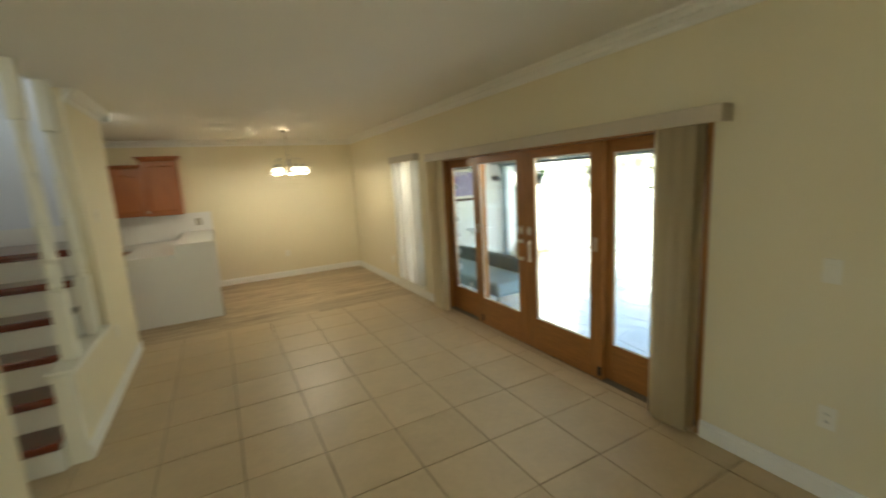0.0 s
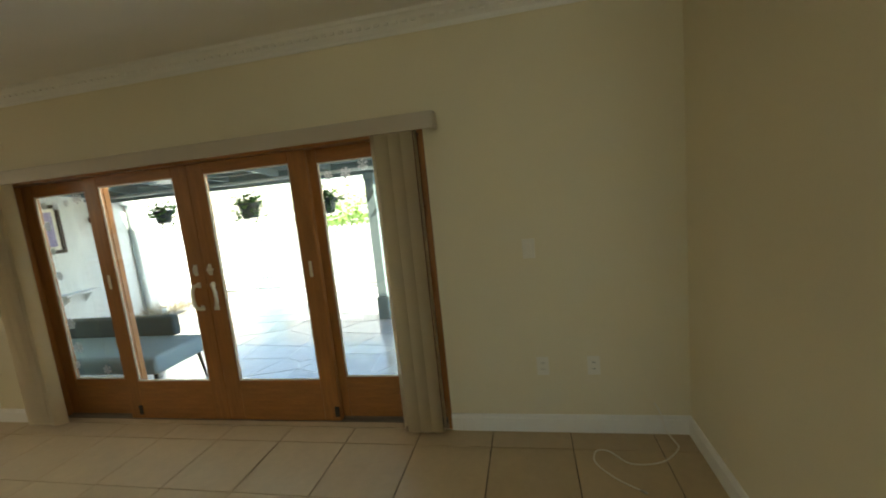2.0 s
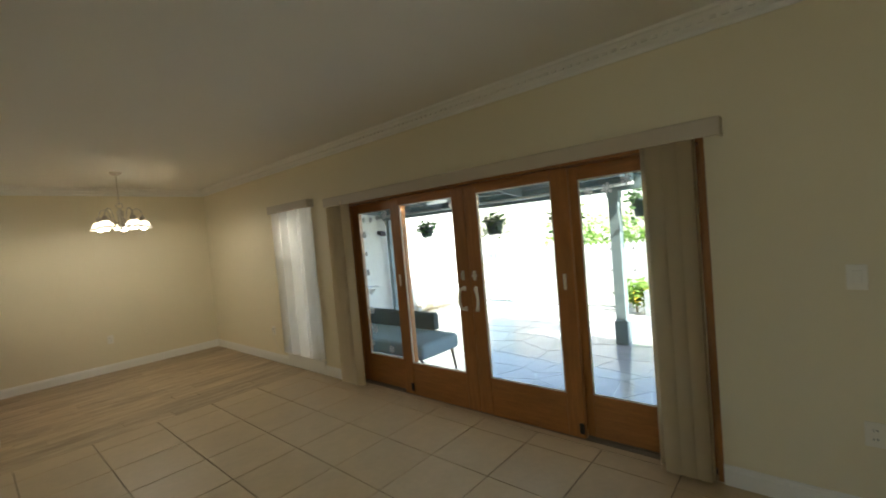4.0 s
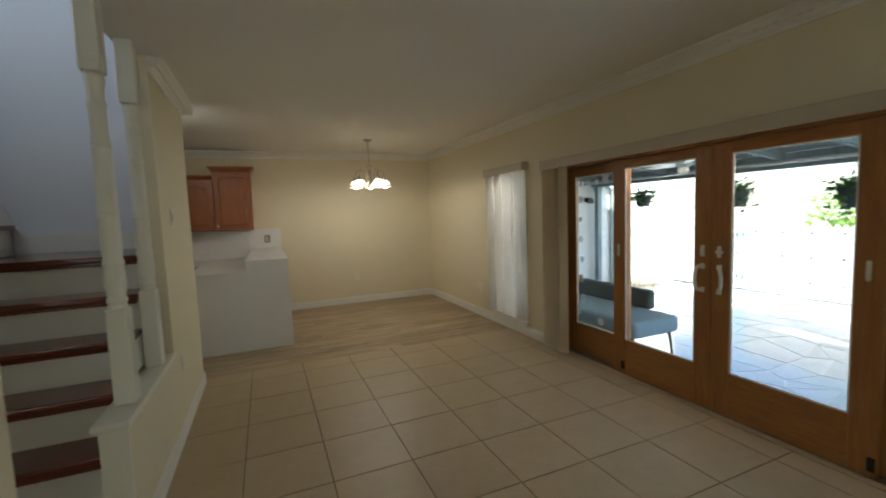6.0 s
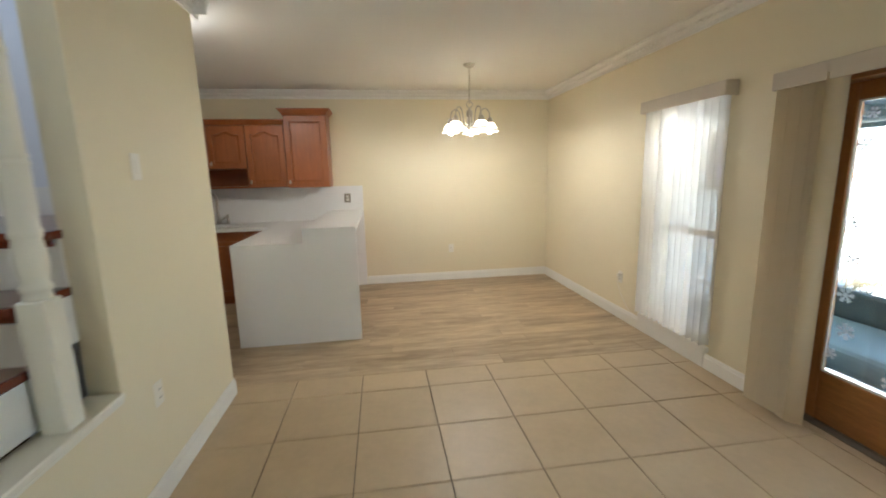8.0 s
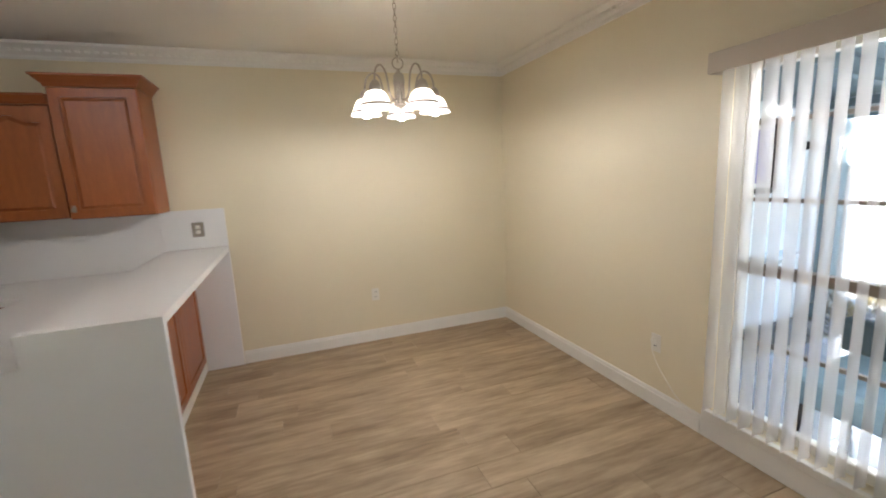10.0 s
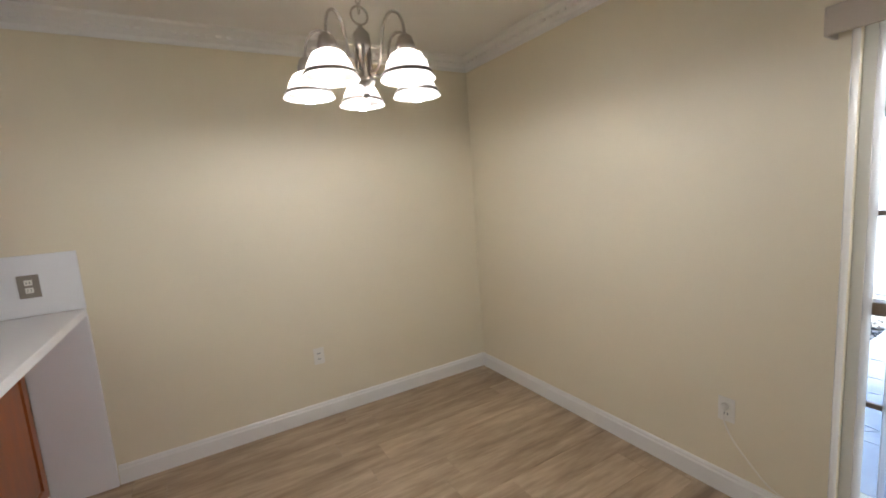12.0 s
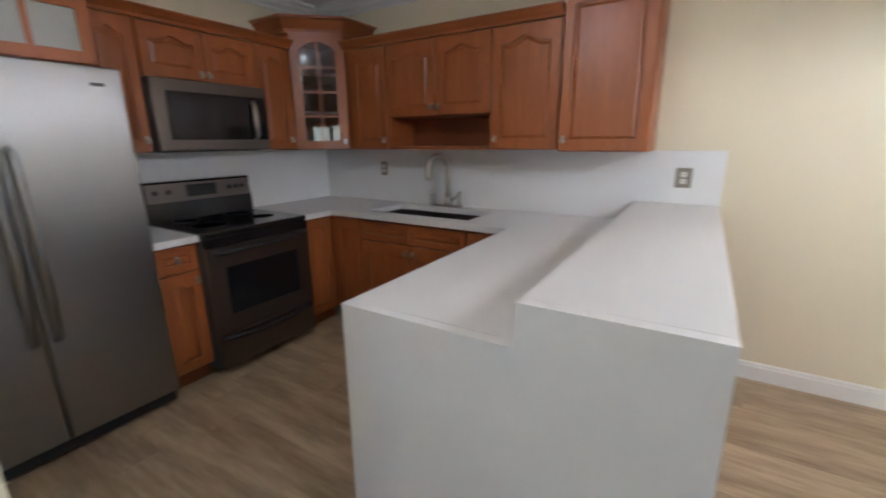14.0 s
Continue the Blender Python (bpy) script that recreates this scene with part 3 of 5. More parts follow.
def turned(bm, at, z0, z1, zs, zt, w, r):
    """A turned post: square from z0 to zs, turned up to zt, square to z1."""
    x, y = at
    bx(bm, x - w, x + w, y - w, y + w, z0, zs, bev=0.005)
    h = zt - zs
    prof = [(w * 0.92, 0), (w * 0.92, 0.010), (r * 0.80, 0.022), (r * 0.93, 0.032), (r * 0.93, 0.044), (r * 0.80, 0.056), (r * 0.86, 0.075), (r * 0.96, 0.105), (r * 0.98, 0.135), (r * 0.90, 0.175), (r * 0.82, 0.20), (r * 0.95, 0.21), (r * 0.95, 0.226),
            (r * 0.84, 0.24), (r * 0.90, 0.30), (r * 0.90, 0.43), (r * 0.96, 0.435), (r * 0.96, 0.445), (r * 0.86, 0.45), (r * 0.95, 0.458), (r * 0.95, 0.468), (r * 0.86, 0.475), (r * 0.84, h * 0.6), (r * 0.79, h - 0.35), (r * 0.86, h - 0.345), (r * 0.86, h - 0.335),
            (r * 0.76, h - 0.33), (r * 0.85, h - 0.322), (r * 0.85, h - 0.312), (r * 0.76, h - 0.305), (r * 0.72, h - 0.16), (r * 0.84, h - 0.15), (r * 0.84, h - 0.138), (r * 0.70, h - 0.125), (r * 0.74, h - 0.06), (r * 0.9, h - 0.035), (w * 0.85, h)] if h > 0.8 else \
           [(w * 0.9, 0), (r, 0.02), (r * 0.6, 0.05), (r * 0.95, 0.09), (r * 0.7, 0.14), (r * 0.9, 0.16), (r * 0.75, h * 0.5), (r * 0.6, h - 0.05), (r * 0.8, h - 0.03), (r * 0.7, h)]
    lathe(bm, prof, (x, y, zs), 18)
    if z1 > zt:
        bx(bm, x - w, x + w, y - w, y + w, zt, z1, bev=0.005)
    return bm


for y in (-4.80, -4.23):
    p = solo("turned_post", turned(bmesh.new(), (-3.485, y), 0.640, ROOM_H, 1.105, 2.20, 0.044, 0.046), M_POST, "cream turned wooden post on the stair half wall", "post", "stair posts")
solo("door_chime", box(-3.53, -3.49, -4.03, -4.001, 2.30, 2.40, bev=0.005), M_PLASTIC, "small ivory chime box on the wall end", "chime")

sb = thing("stair_balustrade", (-4.35, -4.5, LZ), "dark newel and rail with white turned balusters", "balustrade")
RX_ = -4.35


def dark_newel(x, y, z0, zs, zt, z1):
    """A newel: square foot up to zs, a long tapered shaft up to zt, a square block up to z1 and a turned cap."""
    bm = bmesh.new()
    bx(bm, x - 0.05, x + 0.05, y - 0.05, y + 0.05, z0, zs, bev=0.006)
    h = zt - zs
    lathe(bm, [(0.046, 0), (0.036, 0.012), (0.042, 0.026), (0.042, 0.036), (0.030, 0.05), (0.034, 0.075), (0.037, 0.11), (0.034, 0.2), (0.029, h * 0.7), (0.025, h - 0.07), (0.031, h - 0.055), (0.031, h - 0.045), (0.025, h - 0.03), (0.036, h - 0.012), (0.040, h)], (x, y, zs), 18)
    bx(bm, x - 0.044, x + 0.044, y - 0.044, y + 0.044, zt, z1, bev=0.006)
    lathe(bm, [(0.040, 0), (0.024, 0.010), (0.020, 0.02), (0.040, 0.036), (0.046, 0.046), (0.040, 0.06), (0.02, 0.07), (0, 0.072)], (x, y, z1), 16)
    return bm


part("newel_post", dark_newel(RX_, -4.0, LZ + 0.001, 1.62, 2.19, 2.315), M_NEWEL, sb, "dark-stained turned newel post")
slope = STAIR_R / STAIR_G
RAIL = 0.92          # fall of the lower handrail
bm = bmesh.new()
prof = [(-0.03, 0), (0.03, 0), (0.034, 0.03), (0.022, 0.06), (0, 0.068), (-0.022, 0.06), (-0.034, 0.03)]
a = [bm.verts.new((RX_ + u, -4.08, 2.16 + v)) for u, v in prof]
b = [bm.verts.new((RX_ + u, -5.20, 2.16 + v - 1.12 * RAIL)) for u, v in prof]
bm.faces.new(a)
bm.faces.new(b[::-1])
for k in range(7):
    bm.faces.new((a[k], a[(k + 1) % 7], b[(k + 1) % 7], b[k]))
part("handrail", bm, M_NEWEL, sb, "dark-stained moulded handrail")
for k in range(1, 5):
    y = NOSE[k] + 0.09
    z0 = STAIR_R * (k + 1)
    z1 = 2.16 - (-4.08 - y) * RAIL + 0.003
    part("baluster", turned(bmesh.new(), (RX_ - 0.01, y), z0, z1, z0 + 0.27, z1, 0.022, 0.022), M_POST, sb, "white turned baluster")
part("newel_post", dark_newel(RX_, -5.22, 0.0, 0.55, 1.06, 1.20), M_NEWEL, sb, "dark-stained turned newel post")
part("newel_post", dark_newel(-4.43, -4.16, WZ + STAIR_R, 2.05, 2.70, 2.85), M_NEWEL, sb, "dark-stained turned newel post")
for k in range(1, 6):
    z, y = WZ + STAIR_R * (k + 1), -4.14 - STAIR_G * k
    part("baluster", turned(bmesh.new(), (-4.43, y), z, z + 0.90, z + 0.27, z + 0.90, 0.022, 0.022), M_POST, sb, "white turned baluster")
part("handrail", tube(bmesh.new(), [(-4.43, -4.18, 2.74), (-4.43, -5.3, 2.74 + 1.12 * slope)], 0.032, 10), M_NEWEL, sb)


# ---- kitchen ----
BASE_X = -5.17      # fronts of the units along the far wall
CT = 0.92
BAR = 1.045


def ring_frame(bm, at, outer, inner, n0, n1):
    """A closed frame between two loops of equal length, from depth n0 to n1; at(u, z, n) places a point."""
    loops = [[bm.verts.new(at(u, z, n)) for u, z in lp] for lp, n in ((outer, n1 - 0.003), ([(u + (0.003 if u < uc else -0.003), z + (0.003 if z < zc else -0.003)) for (u, z), (uc, zc) in zip(outer, [(sum(p[0] for p in outer) / len(outer), (outer[0][1] + max(p[1] for p in outer)) / 2)] * len(outer))], n1), (inner, n1), (inner, n0), (outer, n0))]
    m = len(outer)
    for a, b in zip(loops, loops[1:] + loops[:1]):
        for k in range(m):
            bm.faces.new((a[k], a[(k + 1) % m], b[(k + 1) % m], b[k]))
    return bm


def door_loops(u0, u1, z0, z1, s, arch):
    """The outer and inner outline of a door frame, the inner one with an arched top."""
    if not arch:
        return [(u0, z0), (u1, z0), (u1, z1), (u0, z1)], [(u0 + s, z0 + s), (u1 - s, z0 + s), (u1 - s, z1 - s), (u0 + s, z1 - s)]
    n = 14
    outer, inner = [(u0, z0), (u1, z0)], [(u0 + s, z0 + s), (u1 - s, z0 + s)]
    for k in range(n, -1, -1):
        f = k / n
        e = 0.5 - 0.5 * math.cos(2 * math.pi * min(1, max(0, (f - 0.12) / 0.76)))
        inner.append((u0 + s + f * (u1 - u0 - 2 * s), z1 - s - arch + arch * e))
        outer.append((u1 if k == n else u0 if k == 0 else u0 + f * (u1 - u0), z1))
    return outer, inner


def raised_door(parent, u0, u1, z0, z1, face, axis, out, arch=0.0, knob=None, name="door"):
    """A raised-panel cabinet door. face: the carcass front; axis: 'y' faces along y, 'x' along x; out: which way it opens."""
    def at(u, z, n):
        return (u, face + out * n, z) if axis == "y" else (face + out * n, u, z)
    t, s = 0.021, min(0.058, (u1 - u0) * 0.24, (z1 - z0) * 0.3)
    outer, inner = door_loops(u0, u1, z0, z1, s, arch)
    d = part(name, ring_frame(bmesh.new(), at, outer, inner, 0.001, t), M_CHERRY, parent)
    bm = bmesh.new()
    cu, cz = (u0 + u1) / 2, (z0 + z1) / 2
    g = min(0.024, (z1 - z0 - 2 * s) * 0.3)
    mid = [(u + (g * 0.35 if u < cu - 1e-4 else -g * 0.35 if u > cu + 1e-4 else 0), z + (g * 0.35 if z < cz else -g * 0.35)) for u, z in inner]
    top = [(u + (g if u < cu - 1e-4 else -g if u > cu + 1e-4 else 0), z + (g if z < cz else -g)) for u, z in inner]
    loops = [[bm.verts.new(at(u, z, n)) for u, z in lp] for lp, n in ((inner, 0.002), (inner, 0.009), (mid, 0.009), (top, 0.017))]
    m = len(inner)
    for a, b in zip(loops, loops[1:]):
        for k in range(m):
            bm.faces.new((a[k], a[(k + 1) % m], b[(k + 1) % m], b[k]))
    bm.faces.new(loops[-1])
    bm.faces.new(loops[0][::-1])
    part("panel", bm, M_CHERRY, d)
    if knob:
        ku, kz = knob
        b0, b1 = at(ku - 0.010, kz - 0.022, t), at(ku + 0.010, kz + 0.022, t + 0.004)
        c0, c1 = at(ku - 0.012, kz - 0.020, t + 0.003), at(ku + 0.012, kz + 0.006, t + 0.022)
        bm = bmesh.new()
        bx(bm, b0[0], b1[0], b0[1], b1[1], b0[2], b1[2], bev=0.001)
        bx(bm, c0[0], c1[0], c0[1], c1[1], c0[2], c1[2], bev=0.004)
        part("handle", bm, M_NICKEL, d, "small brushed-nickel knob")
    return d


def cornice(parent, pts, z, depth=0.055, h=0.06):
    """A crown on top of a cabinet, along a run of front points; it leans outwards."""
    bm = bmesh.new()
    for (x0, y0, nx0, ny0), (x1, y1, nx1, ny1) in zip(pts, pts[1:]):
        rows = []
        for px, py, nx, ny in ((x0, y0, nx0, ny0), (x1, y1, nx1, ny1)):
            rows.append([bm.verts.new((px + nx * d, py + ny * d, z + v)) for d, v in ((-0.02, 0), (0.004, 0), (0.010, h * 0.25), (0.028, h * 0.5), (0.046, h * 0.8), (depth, h * 0.85), (depth, h), (-0.02, h))])
        for k in range(8):
            j = (k + 1) % 8
            bm.faces.new((rows[0][k], rows[0][j], rows[1][j], rows[1][k]))
        bm.faces.new(rows[0][::-1])
        bm.faces.new(rows[1])
    return part("cornice", bm, M_CHERRY_H, parent)


def carcass(parent, x0, x1, y0, y1, z0, z1):
    return part("body", box(x0, x1, y0, y1, z0, z1, bev=0.002), M_CHERRY, parent)


UP = "cherry wall cabinets"
# wall cabinets on the north wall
c = thing("wall_cabinet", (-3.215, -0.16, 1.36), "tall cherry wall cabinet with raised door and cornice", "cabinet", UP)
carcass(c, -3.465, -2.965, -0.335, -0.002, 1.36, 2.215)
raised_door(c, -3.46, -2.97, 1.365, 2.21, -0.335, "y", -1, 0.0, (-3.432, 1.43))
cornice(c, [(-3.465, -0.0, -1, 0), (-3.465, -0.355, -1, -1), (-2.965, -0.355, 1, -1), (-2.965, -0.0, 1, 0)], 2.215, 0.055, 0.075)
c = thing("wall_cabinet", (-3.69, -0.16, 1.37), "cherry wall cabinet with arched raised door", "cabinet", UP)
carcass(c, -3.915, -3.467, -0.315, -0.002, 1.37, 2.11)
raised_door(c, -3.91, -3.472, 1.375, 2.10, -0.315, "y", -1, 0.045, (-3.885, 1.44))
cornice(c, [(-3.915, -0.335, 0, -1), (-3.467, -0.335, 0, -1)], 2.11)
c = thing("wall_cabinet", (-4.35, -0.16, 1.37), "double-door cherry wall cabinet over an open shelf", "cabinet", UP)
part("body", box(-4.777, -3.917, -0.315, -0.002, 1.60, 2.11, bev=0.002), M_CHERRY, c)
bm = box(-4.777, -4.757, -0.315, -0.002, 1.37, 1.60)
bx(bm, -3.937, -3.917, -0.315, -0.002, 1.37, 1.60)
bx(bm, -4.757, -3.937, -0.335, -0.002, 1.37, 1.39)
part("shelf", bm, M_CHERRY_H, c, "open cherry shelf")
part("back_panel", box(-4.757, -3.937, -0.012, -0.002, 1.39, 1.60), M_CHERRY_IN, c)
raised_door(c, -4.772, -4.35, 1.605, 2.10, -0.315, "y", -1, 0.04, (-4.375, 1.665))
raised_door(c, -4.344, -3.922, 1.605, 2.10, -0.315, "y", -1, 0.04, (-4.32, 1.665))
cornice(c, [(-4.777, -0.335, 0, -1), (-3.917, -0.335, 0, -1)], 2.11)
c = thing("wall_cabinet", (-4.98, -0.16, 1.37), "cherry wall cabinet with arched raised door", "cabinet", UP)
carcass(c, -5.185, -4.779, -0.315, -0.002, 1.37, 2.11)
raised_door(c, -5.12, -4.785, 1.375, 2.10, -0.315, "y", -1, 0.04, (-4.81, 1.44))
cornice(c, [(-5.185, -0.335, 0, -1), (-4.779, -0.335, 0, -1)], 2.11)
# diagonal corner cabinet
c = thing("corner_cabinet", (-5.6, -0.2, 1.37), "taller cherry corner cabinet with mullioned glass door", "cabinet", UP)
A, B = (-5.187, -0.32), (-5.48, -0.61)
poly = [(-5.798, -0.002), (-5.187, -0.002), A, B, (-5.798, -0.61)]
part("body", prism(bmesh.new(), [(-5.798, -0.002), (-5.187, -0.002), (-5.187, -0.30), (-5.46, -0.30), (-5.46, -0.61), (-5.798, -0.61)], "z", 1.37, 1.39), M_CHERRY, c)
bm = bmesh.new()
prism(bm, poly, "z", 2.225, 2.245)
prism(bm, poly, "z", 1.371, 1.392)
bx(bm, -5.205, -5.187, -0.32, -0.002, 1.392, 2.225)
bx(bm, -5.798, -5.48, -0.61, -0.592, 1.392, 2.225)
bx(bm, -5.798, -5.205, -0.014, -0.002, 1.392, 2.225)
bx(bm, -5.798, -5.786, -0.592, -0.014, 1.392, 2.225)
for z in (1.65, 1.93):
    prism(bm, [(-5.78, -0.02), (-5.21, -0.02), (-5.22, -0.30), (-5.47, -0.57), (-5.78, -0.58)], "z", z, z + 0.016)
part("carcass", bm, M_CHERRY_IN, c)
dx, dy = (B[0] - A[0]), (B[1] - A[1])
L = math.hypot(dx, dy)
T = Matrix.LocRotScale((A[0], A[1], 0), Euler((0, 0, math.atan2(dy, dx))), None)


def diag(bm):
    bmesh.ops.transform(bm, matrix=T, verts=bm.verts)
    return bm


n = 12
inner = [(0.075, 1.44), (L - 0.075, 1.44)] + [(0.075 + (L - 0.15) * k / n, 2.11 + 0.06 * math.sin(math.pi * k / n)) for k in range(n, -1, -1)]
outer = [(0.005, 1.375), (L - 0.005, 1.375)] + [(L - 0.005 if k == n else 0.005 if k == 0 else 0.005 + (L - 0.01) * k / n, 2.23) for k in range(n, -1, -1)]
d = part("door", diag(ring_frame(bmesh.new(), lambda u, z, q: (u, q, z), outer, inner, 0.0, 0.02)), M_CHERRY, c, "glazed cherry door with mullions")
for z in (1.62, 1.80, 1.98):
    part("mullion", diag(box(0.075, L - 0.075, 0.004, 0.016, z, z + 0.014)), M_CHERRY, d)
part("mullion", diag(box(L / 2 - 0.007, L / 2 + 0.007, 0.0045, 0.0155, 1.44, 2.165)), M_CHERRY, d)
part("pane", diag(box(0.07, L - 0.07, 0.007, 0.010, 1.435, 2.165)), M_GLASS, d)
bm = bmesh.new()
bx(bm, 0.025, 0.045, 0.02, 0.04, 1.41, 1.455, bev=0.004)
part("handle", diag(bm), M_NICKEL, d, "small brushed-nickel knob")
cornice(c, [(-5.187, -0.0, 1, 0), (-5.187, -0.335, 1, -0.5), (-5.495, -0.625, 0.5, -1), (-5.798, -0.625, 0, -1)], 2.225, 0.07, 0.11)
# wall cabinets on the west wall
FX = -5.485
c = thing("wall_cabinet", (-5.64, -0.765, 1.38), "narrow cherry wall cabinet with raised door", "cabinet", UP)
carcass(c, -5.798, FX, -0.918, -0.612, 1.38, 2.11)
raised_door(c, -0.912, -0.64, 1.385, 2.10, FX, "x", 1, 0.03, (-0.665, 1.45))
cornice(c, [(FX + 0.02, -0.918, 1, 0), (FX + 0.02, -0.612, 1, 0)], 2.11)
c = thing("wall_cabinet", (-5.64, -1.29, 1.80), "double-door cherry cabinet above the microwave", "cabinet", UP)
carcass(c, -5.798, FX, -1.66, -0.92, 1.805, 2.11)
raised_door(c, -1.655, -1.293, 1.81, 2.10, FX, "x", 1, 0.03, (-1.315, 1.85))
raised_door(c, -1.287, -0.925, 1.81, 2.10, FX, "x", 1, 0.03, (-1.265, 1.85))
cornice(c, [(FX + 0.02, -1.66, 1, 0), (FX + 0.02, -0.92, 1, 0)], 2.11)
c = thing("wall_cabinet", (-5.64, -1.79, 1.38), "narrow cherry wall cabinet beside the fridge", "cabinet", UP)
carcass(c, -5.798, FX, -1.915, -1.662, 1.38, 2.11)
raised_door(c, -1.91, -1.667, 1.385, 2.10, FX, "x", 1, 0.03, (-1.69, 1.45))
cornice(c, [(FX + 0.02, -1.915, 1, 0), (FX + 0.02, -1.662, 1, 0)], 2.11)
c = thing("wall_cabinet", (-5.5, -2.42, 1.80), "cherry cabinet with frosted glass doors above the fridge", "cabinet", UP)
carcass(c, -5.798, -5.30, -2.90, -1.92, 1.80, 2.11)
for u0, u1 in ((-2.895, -2.413), (-2.407, -1.925)):
    outer, inner = door_loops(u0, u1, 1.805, 2.10, 0.055, 0)
    d = part("door", ring_frame(bmesh.new(), lambda u, z, q: (-5.299 + q, u, z), outer, inner, 0.0, 0.02), M_CHERRY, c)
    part("mullion", box(-5.296, -5.284, (u0 + u1) / 2 - 0.012, (u0 + u1) / 2 + 0.012, 1.86, 2.045), M_CHERRY, d)
    part("pane", box(-5.294, -5.290, u0 + 0.05, u1 - 0.05, 1.855, 2.05), M_FROST, d, "frosted glass pane")
    part("handle", box(-5.28, -5.262, (-2.437 if u0 < -2.5 else -2.40), (-2.42 if u0 < -2.5 else -2.383), 1.82, 1.86, bev=0.003), M_NICKEL, d)
cornice(c, [(-5.28, -2.90, 1, 0), (-5.28, -1.92, 1, 0)], 2.11)

# base cabinets
LOW = "cherry base cabinets"


def base_unit(x0, x1, y0, y1, label, at):
    c = thing("base_cabinet", at, label, "cabinet", LOW)
    part("body", box(x0, x1, y0, y1, 0.10, 0.88, bev=0.002), M_CHERRY, c)
    return c


c = base_unit(-5.798, BASE_X, -1.915, -1.672, "narrow cherry base cabinet with drawer beside the range", (-5.5, -1.79, 0.0))
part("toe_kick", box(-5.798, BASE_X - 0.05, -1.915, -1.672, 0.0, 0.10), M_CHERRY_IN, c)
raised_door(c, -1.91, -1.677, 0.72, 0.865, BASE_X, "x", 1, 0, (-1.793, 0.795), "drawer_front")
raised_door(c, -1.91, -1.677, 0.115, 0.71, BASE_X, "x", 1, 0.03, (-1.70, 0.655))
c = base_unit(-5.798, BASE_X, -0.918, -0.60, "cherry corner base cabinet beside the range", (-5.5, -0.76, 0.0))
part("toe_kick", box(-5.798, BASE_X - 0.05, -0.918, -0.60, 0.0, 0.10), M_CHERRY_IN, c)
raised_door(c, -0.912, -0.65, 0.115, 0.865, BASE_X, "x", 1, 0.0)
c = base_unit(-5.798, -4.86, -0.598, -0.012, "cherry corner base cabinet with raised door", (-5.0, -0.3, 0.0))
part("toe_kick", box(-5.17, -4.86, -0.55, -0.012, 0.0, 0.10), M_CHERRY_IN, c)
raised_door(c, -5.13, -4.865, 0.115, 0.865, -0.598, "y", -1, 0.0)
c = thing("base_cabinet", (-4.4, -0.3, 0.0), "cherry sink base cabinet with two doors", "cabinet", LOW)
bm = box(-4.858, -4.84, -0.598, -0.012, 0.10, 0.88)
bx(bm, -3.96, -3.942, -0.598, -0.012, 0.10, 0.88)
bx(bm, -4.84, -3.96, -0.598, -0.58, 0.10, 0.88)
bx(bm, -4.84, -3.96, -0.58, -0.012, 0.10, 0.12)
part("body", bm, M_CHERRY, c)
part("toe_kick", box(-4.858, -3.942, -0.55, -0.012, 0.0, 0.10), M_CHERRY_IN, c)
for u0, u1, k in ((-4.853, -4.403, -4.43), (-4.397, -3.947, -4.37)):
    raised_door(c, u0, u1, 0.72, 0.865, -0.598, "y", -1, 0, None, "drawer_front")
    raised_door(c, u0, u1, 0.115, 0.71, -0.598, "y", -1, 0.035, (k, 0.655))
c = base_unit(-3.94, -3.045, -0.598, -0.012, "cherry blind corner base cabinet", (-3.5, -0.3, 0.0))
raised_door(c, -3.935, -3.66, 0.115, 0.865, -0.598, "y", -1, 0.0)
c = base_unit(-3.60, -2.90, -1.965, -0.60, "cherry peninsula cabinet under the counter and bar", (-3.3, -1.2, 0.0))
part("toe_kick", box(-3.55, -2.90, -1.965, -0.60, 0.0, 0.10), M_CHERRY_IN, c)
for k in range(3):
    u = -1.96 + k * 0.453
    raised_door(c, u, u + 0.447, 0.72, 0.865, -3.60, "x", -1, 0, None, "drawer_front")
    raised_door(c, u, u + 0.447, 0.115, 0.71, -3.60, "x", -1, 0.0)
bm = box(-3.0, -2.89, -1.965, -0.012, 0.0, BAR - 0.045)
part("knee_wall", bm, M_CHERRY, c, "cherry back of the breakfast bar")
for y0, y1 in ((-1.96, -1.32), (-1.315, -0.67), (-0.665, -0.04)):
    raised_door(c, y0, y1, 0.09, BAR - 0.06, -2.89, "x", 1, 0.0, None, "panel")
part("bar_baseboard", box(-2.889, -2.872, -1.965, -0.03, 0.0, 0.075, bev=0.003), M_TRIM, c, "white baseboard under the bar")

# worktops
wt = thing("worktop", (-4.4, -0.3, 0.88), "white quartz L-shaped worktop with waterfall peninsula", "worktop")
bm = bmesh.new()
S = (-4.83, -3.975, -0.53, -0.14)     # sink cut-out
for q in ((-5.798, S[0], -0.65, -0.012), (S[1], -3.645, -0.65, -0.012), (S[0], S[1], -0.65, S[2]), (S[0], S[1], S[3], -0.012), (-5.798, -5.115, -0.925, -0.65), (-3.645, -3.045, -1.972, -0.012)):
    bx(bm, *q, 0.88, CT)
bmesh.ops.remove_doubles(bm, verts=bm.verts, dist=1e-4)
part("counter", bm, M_QUARTZ, wt)
part("counter_end", box(-5.798, -5.115, -1.915, -1.672, 0.88, CT, bev=0.003), M_QUARTZ, wt)
bt = thing("breakfast_bar", (-2.8, -1.0, 1.0), "raised white quartz breakfast bar with waterfall end", "bar top")
part("bar_top", box(-3.043, -2.585, -1.9735, -0.012, BAR - 0.04, BAR, bev=0.003), M_QUARTZ, bt)
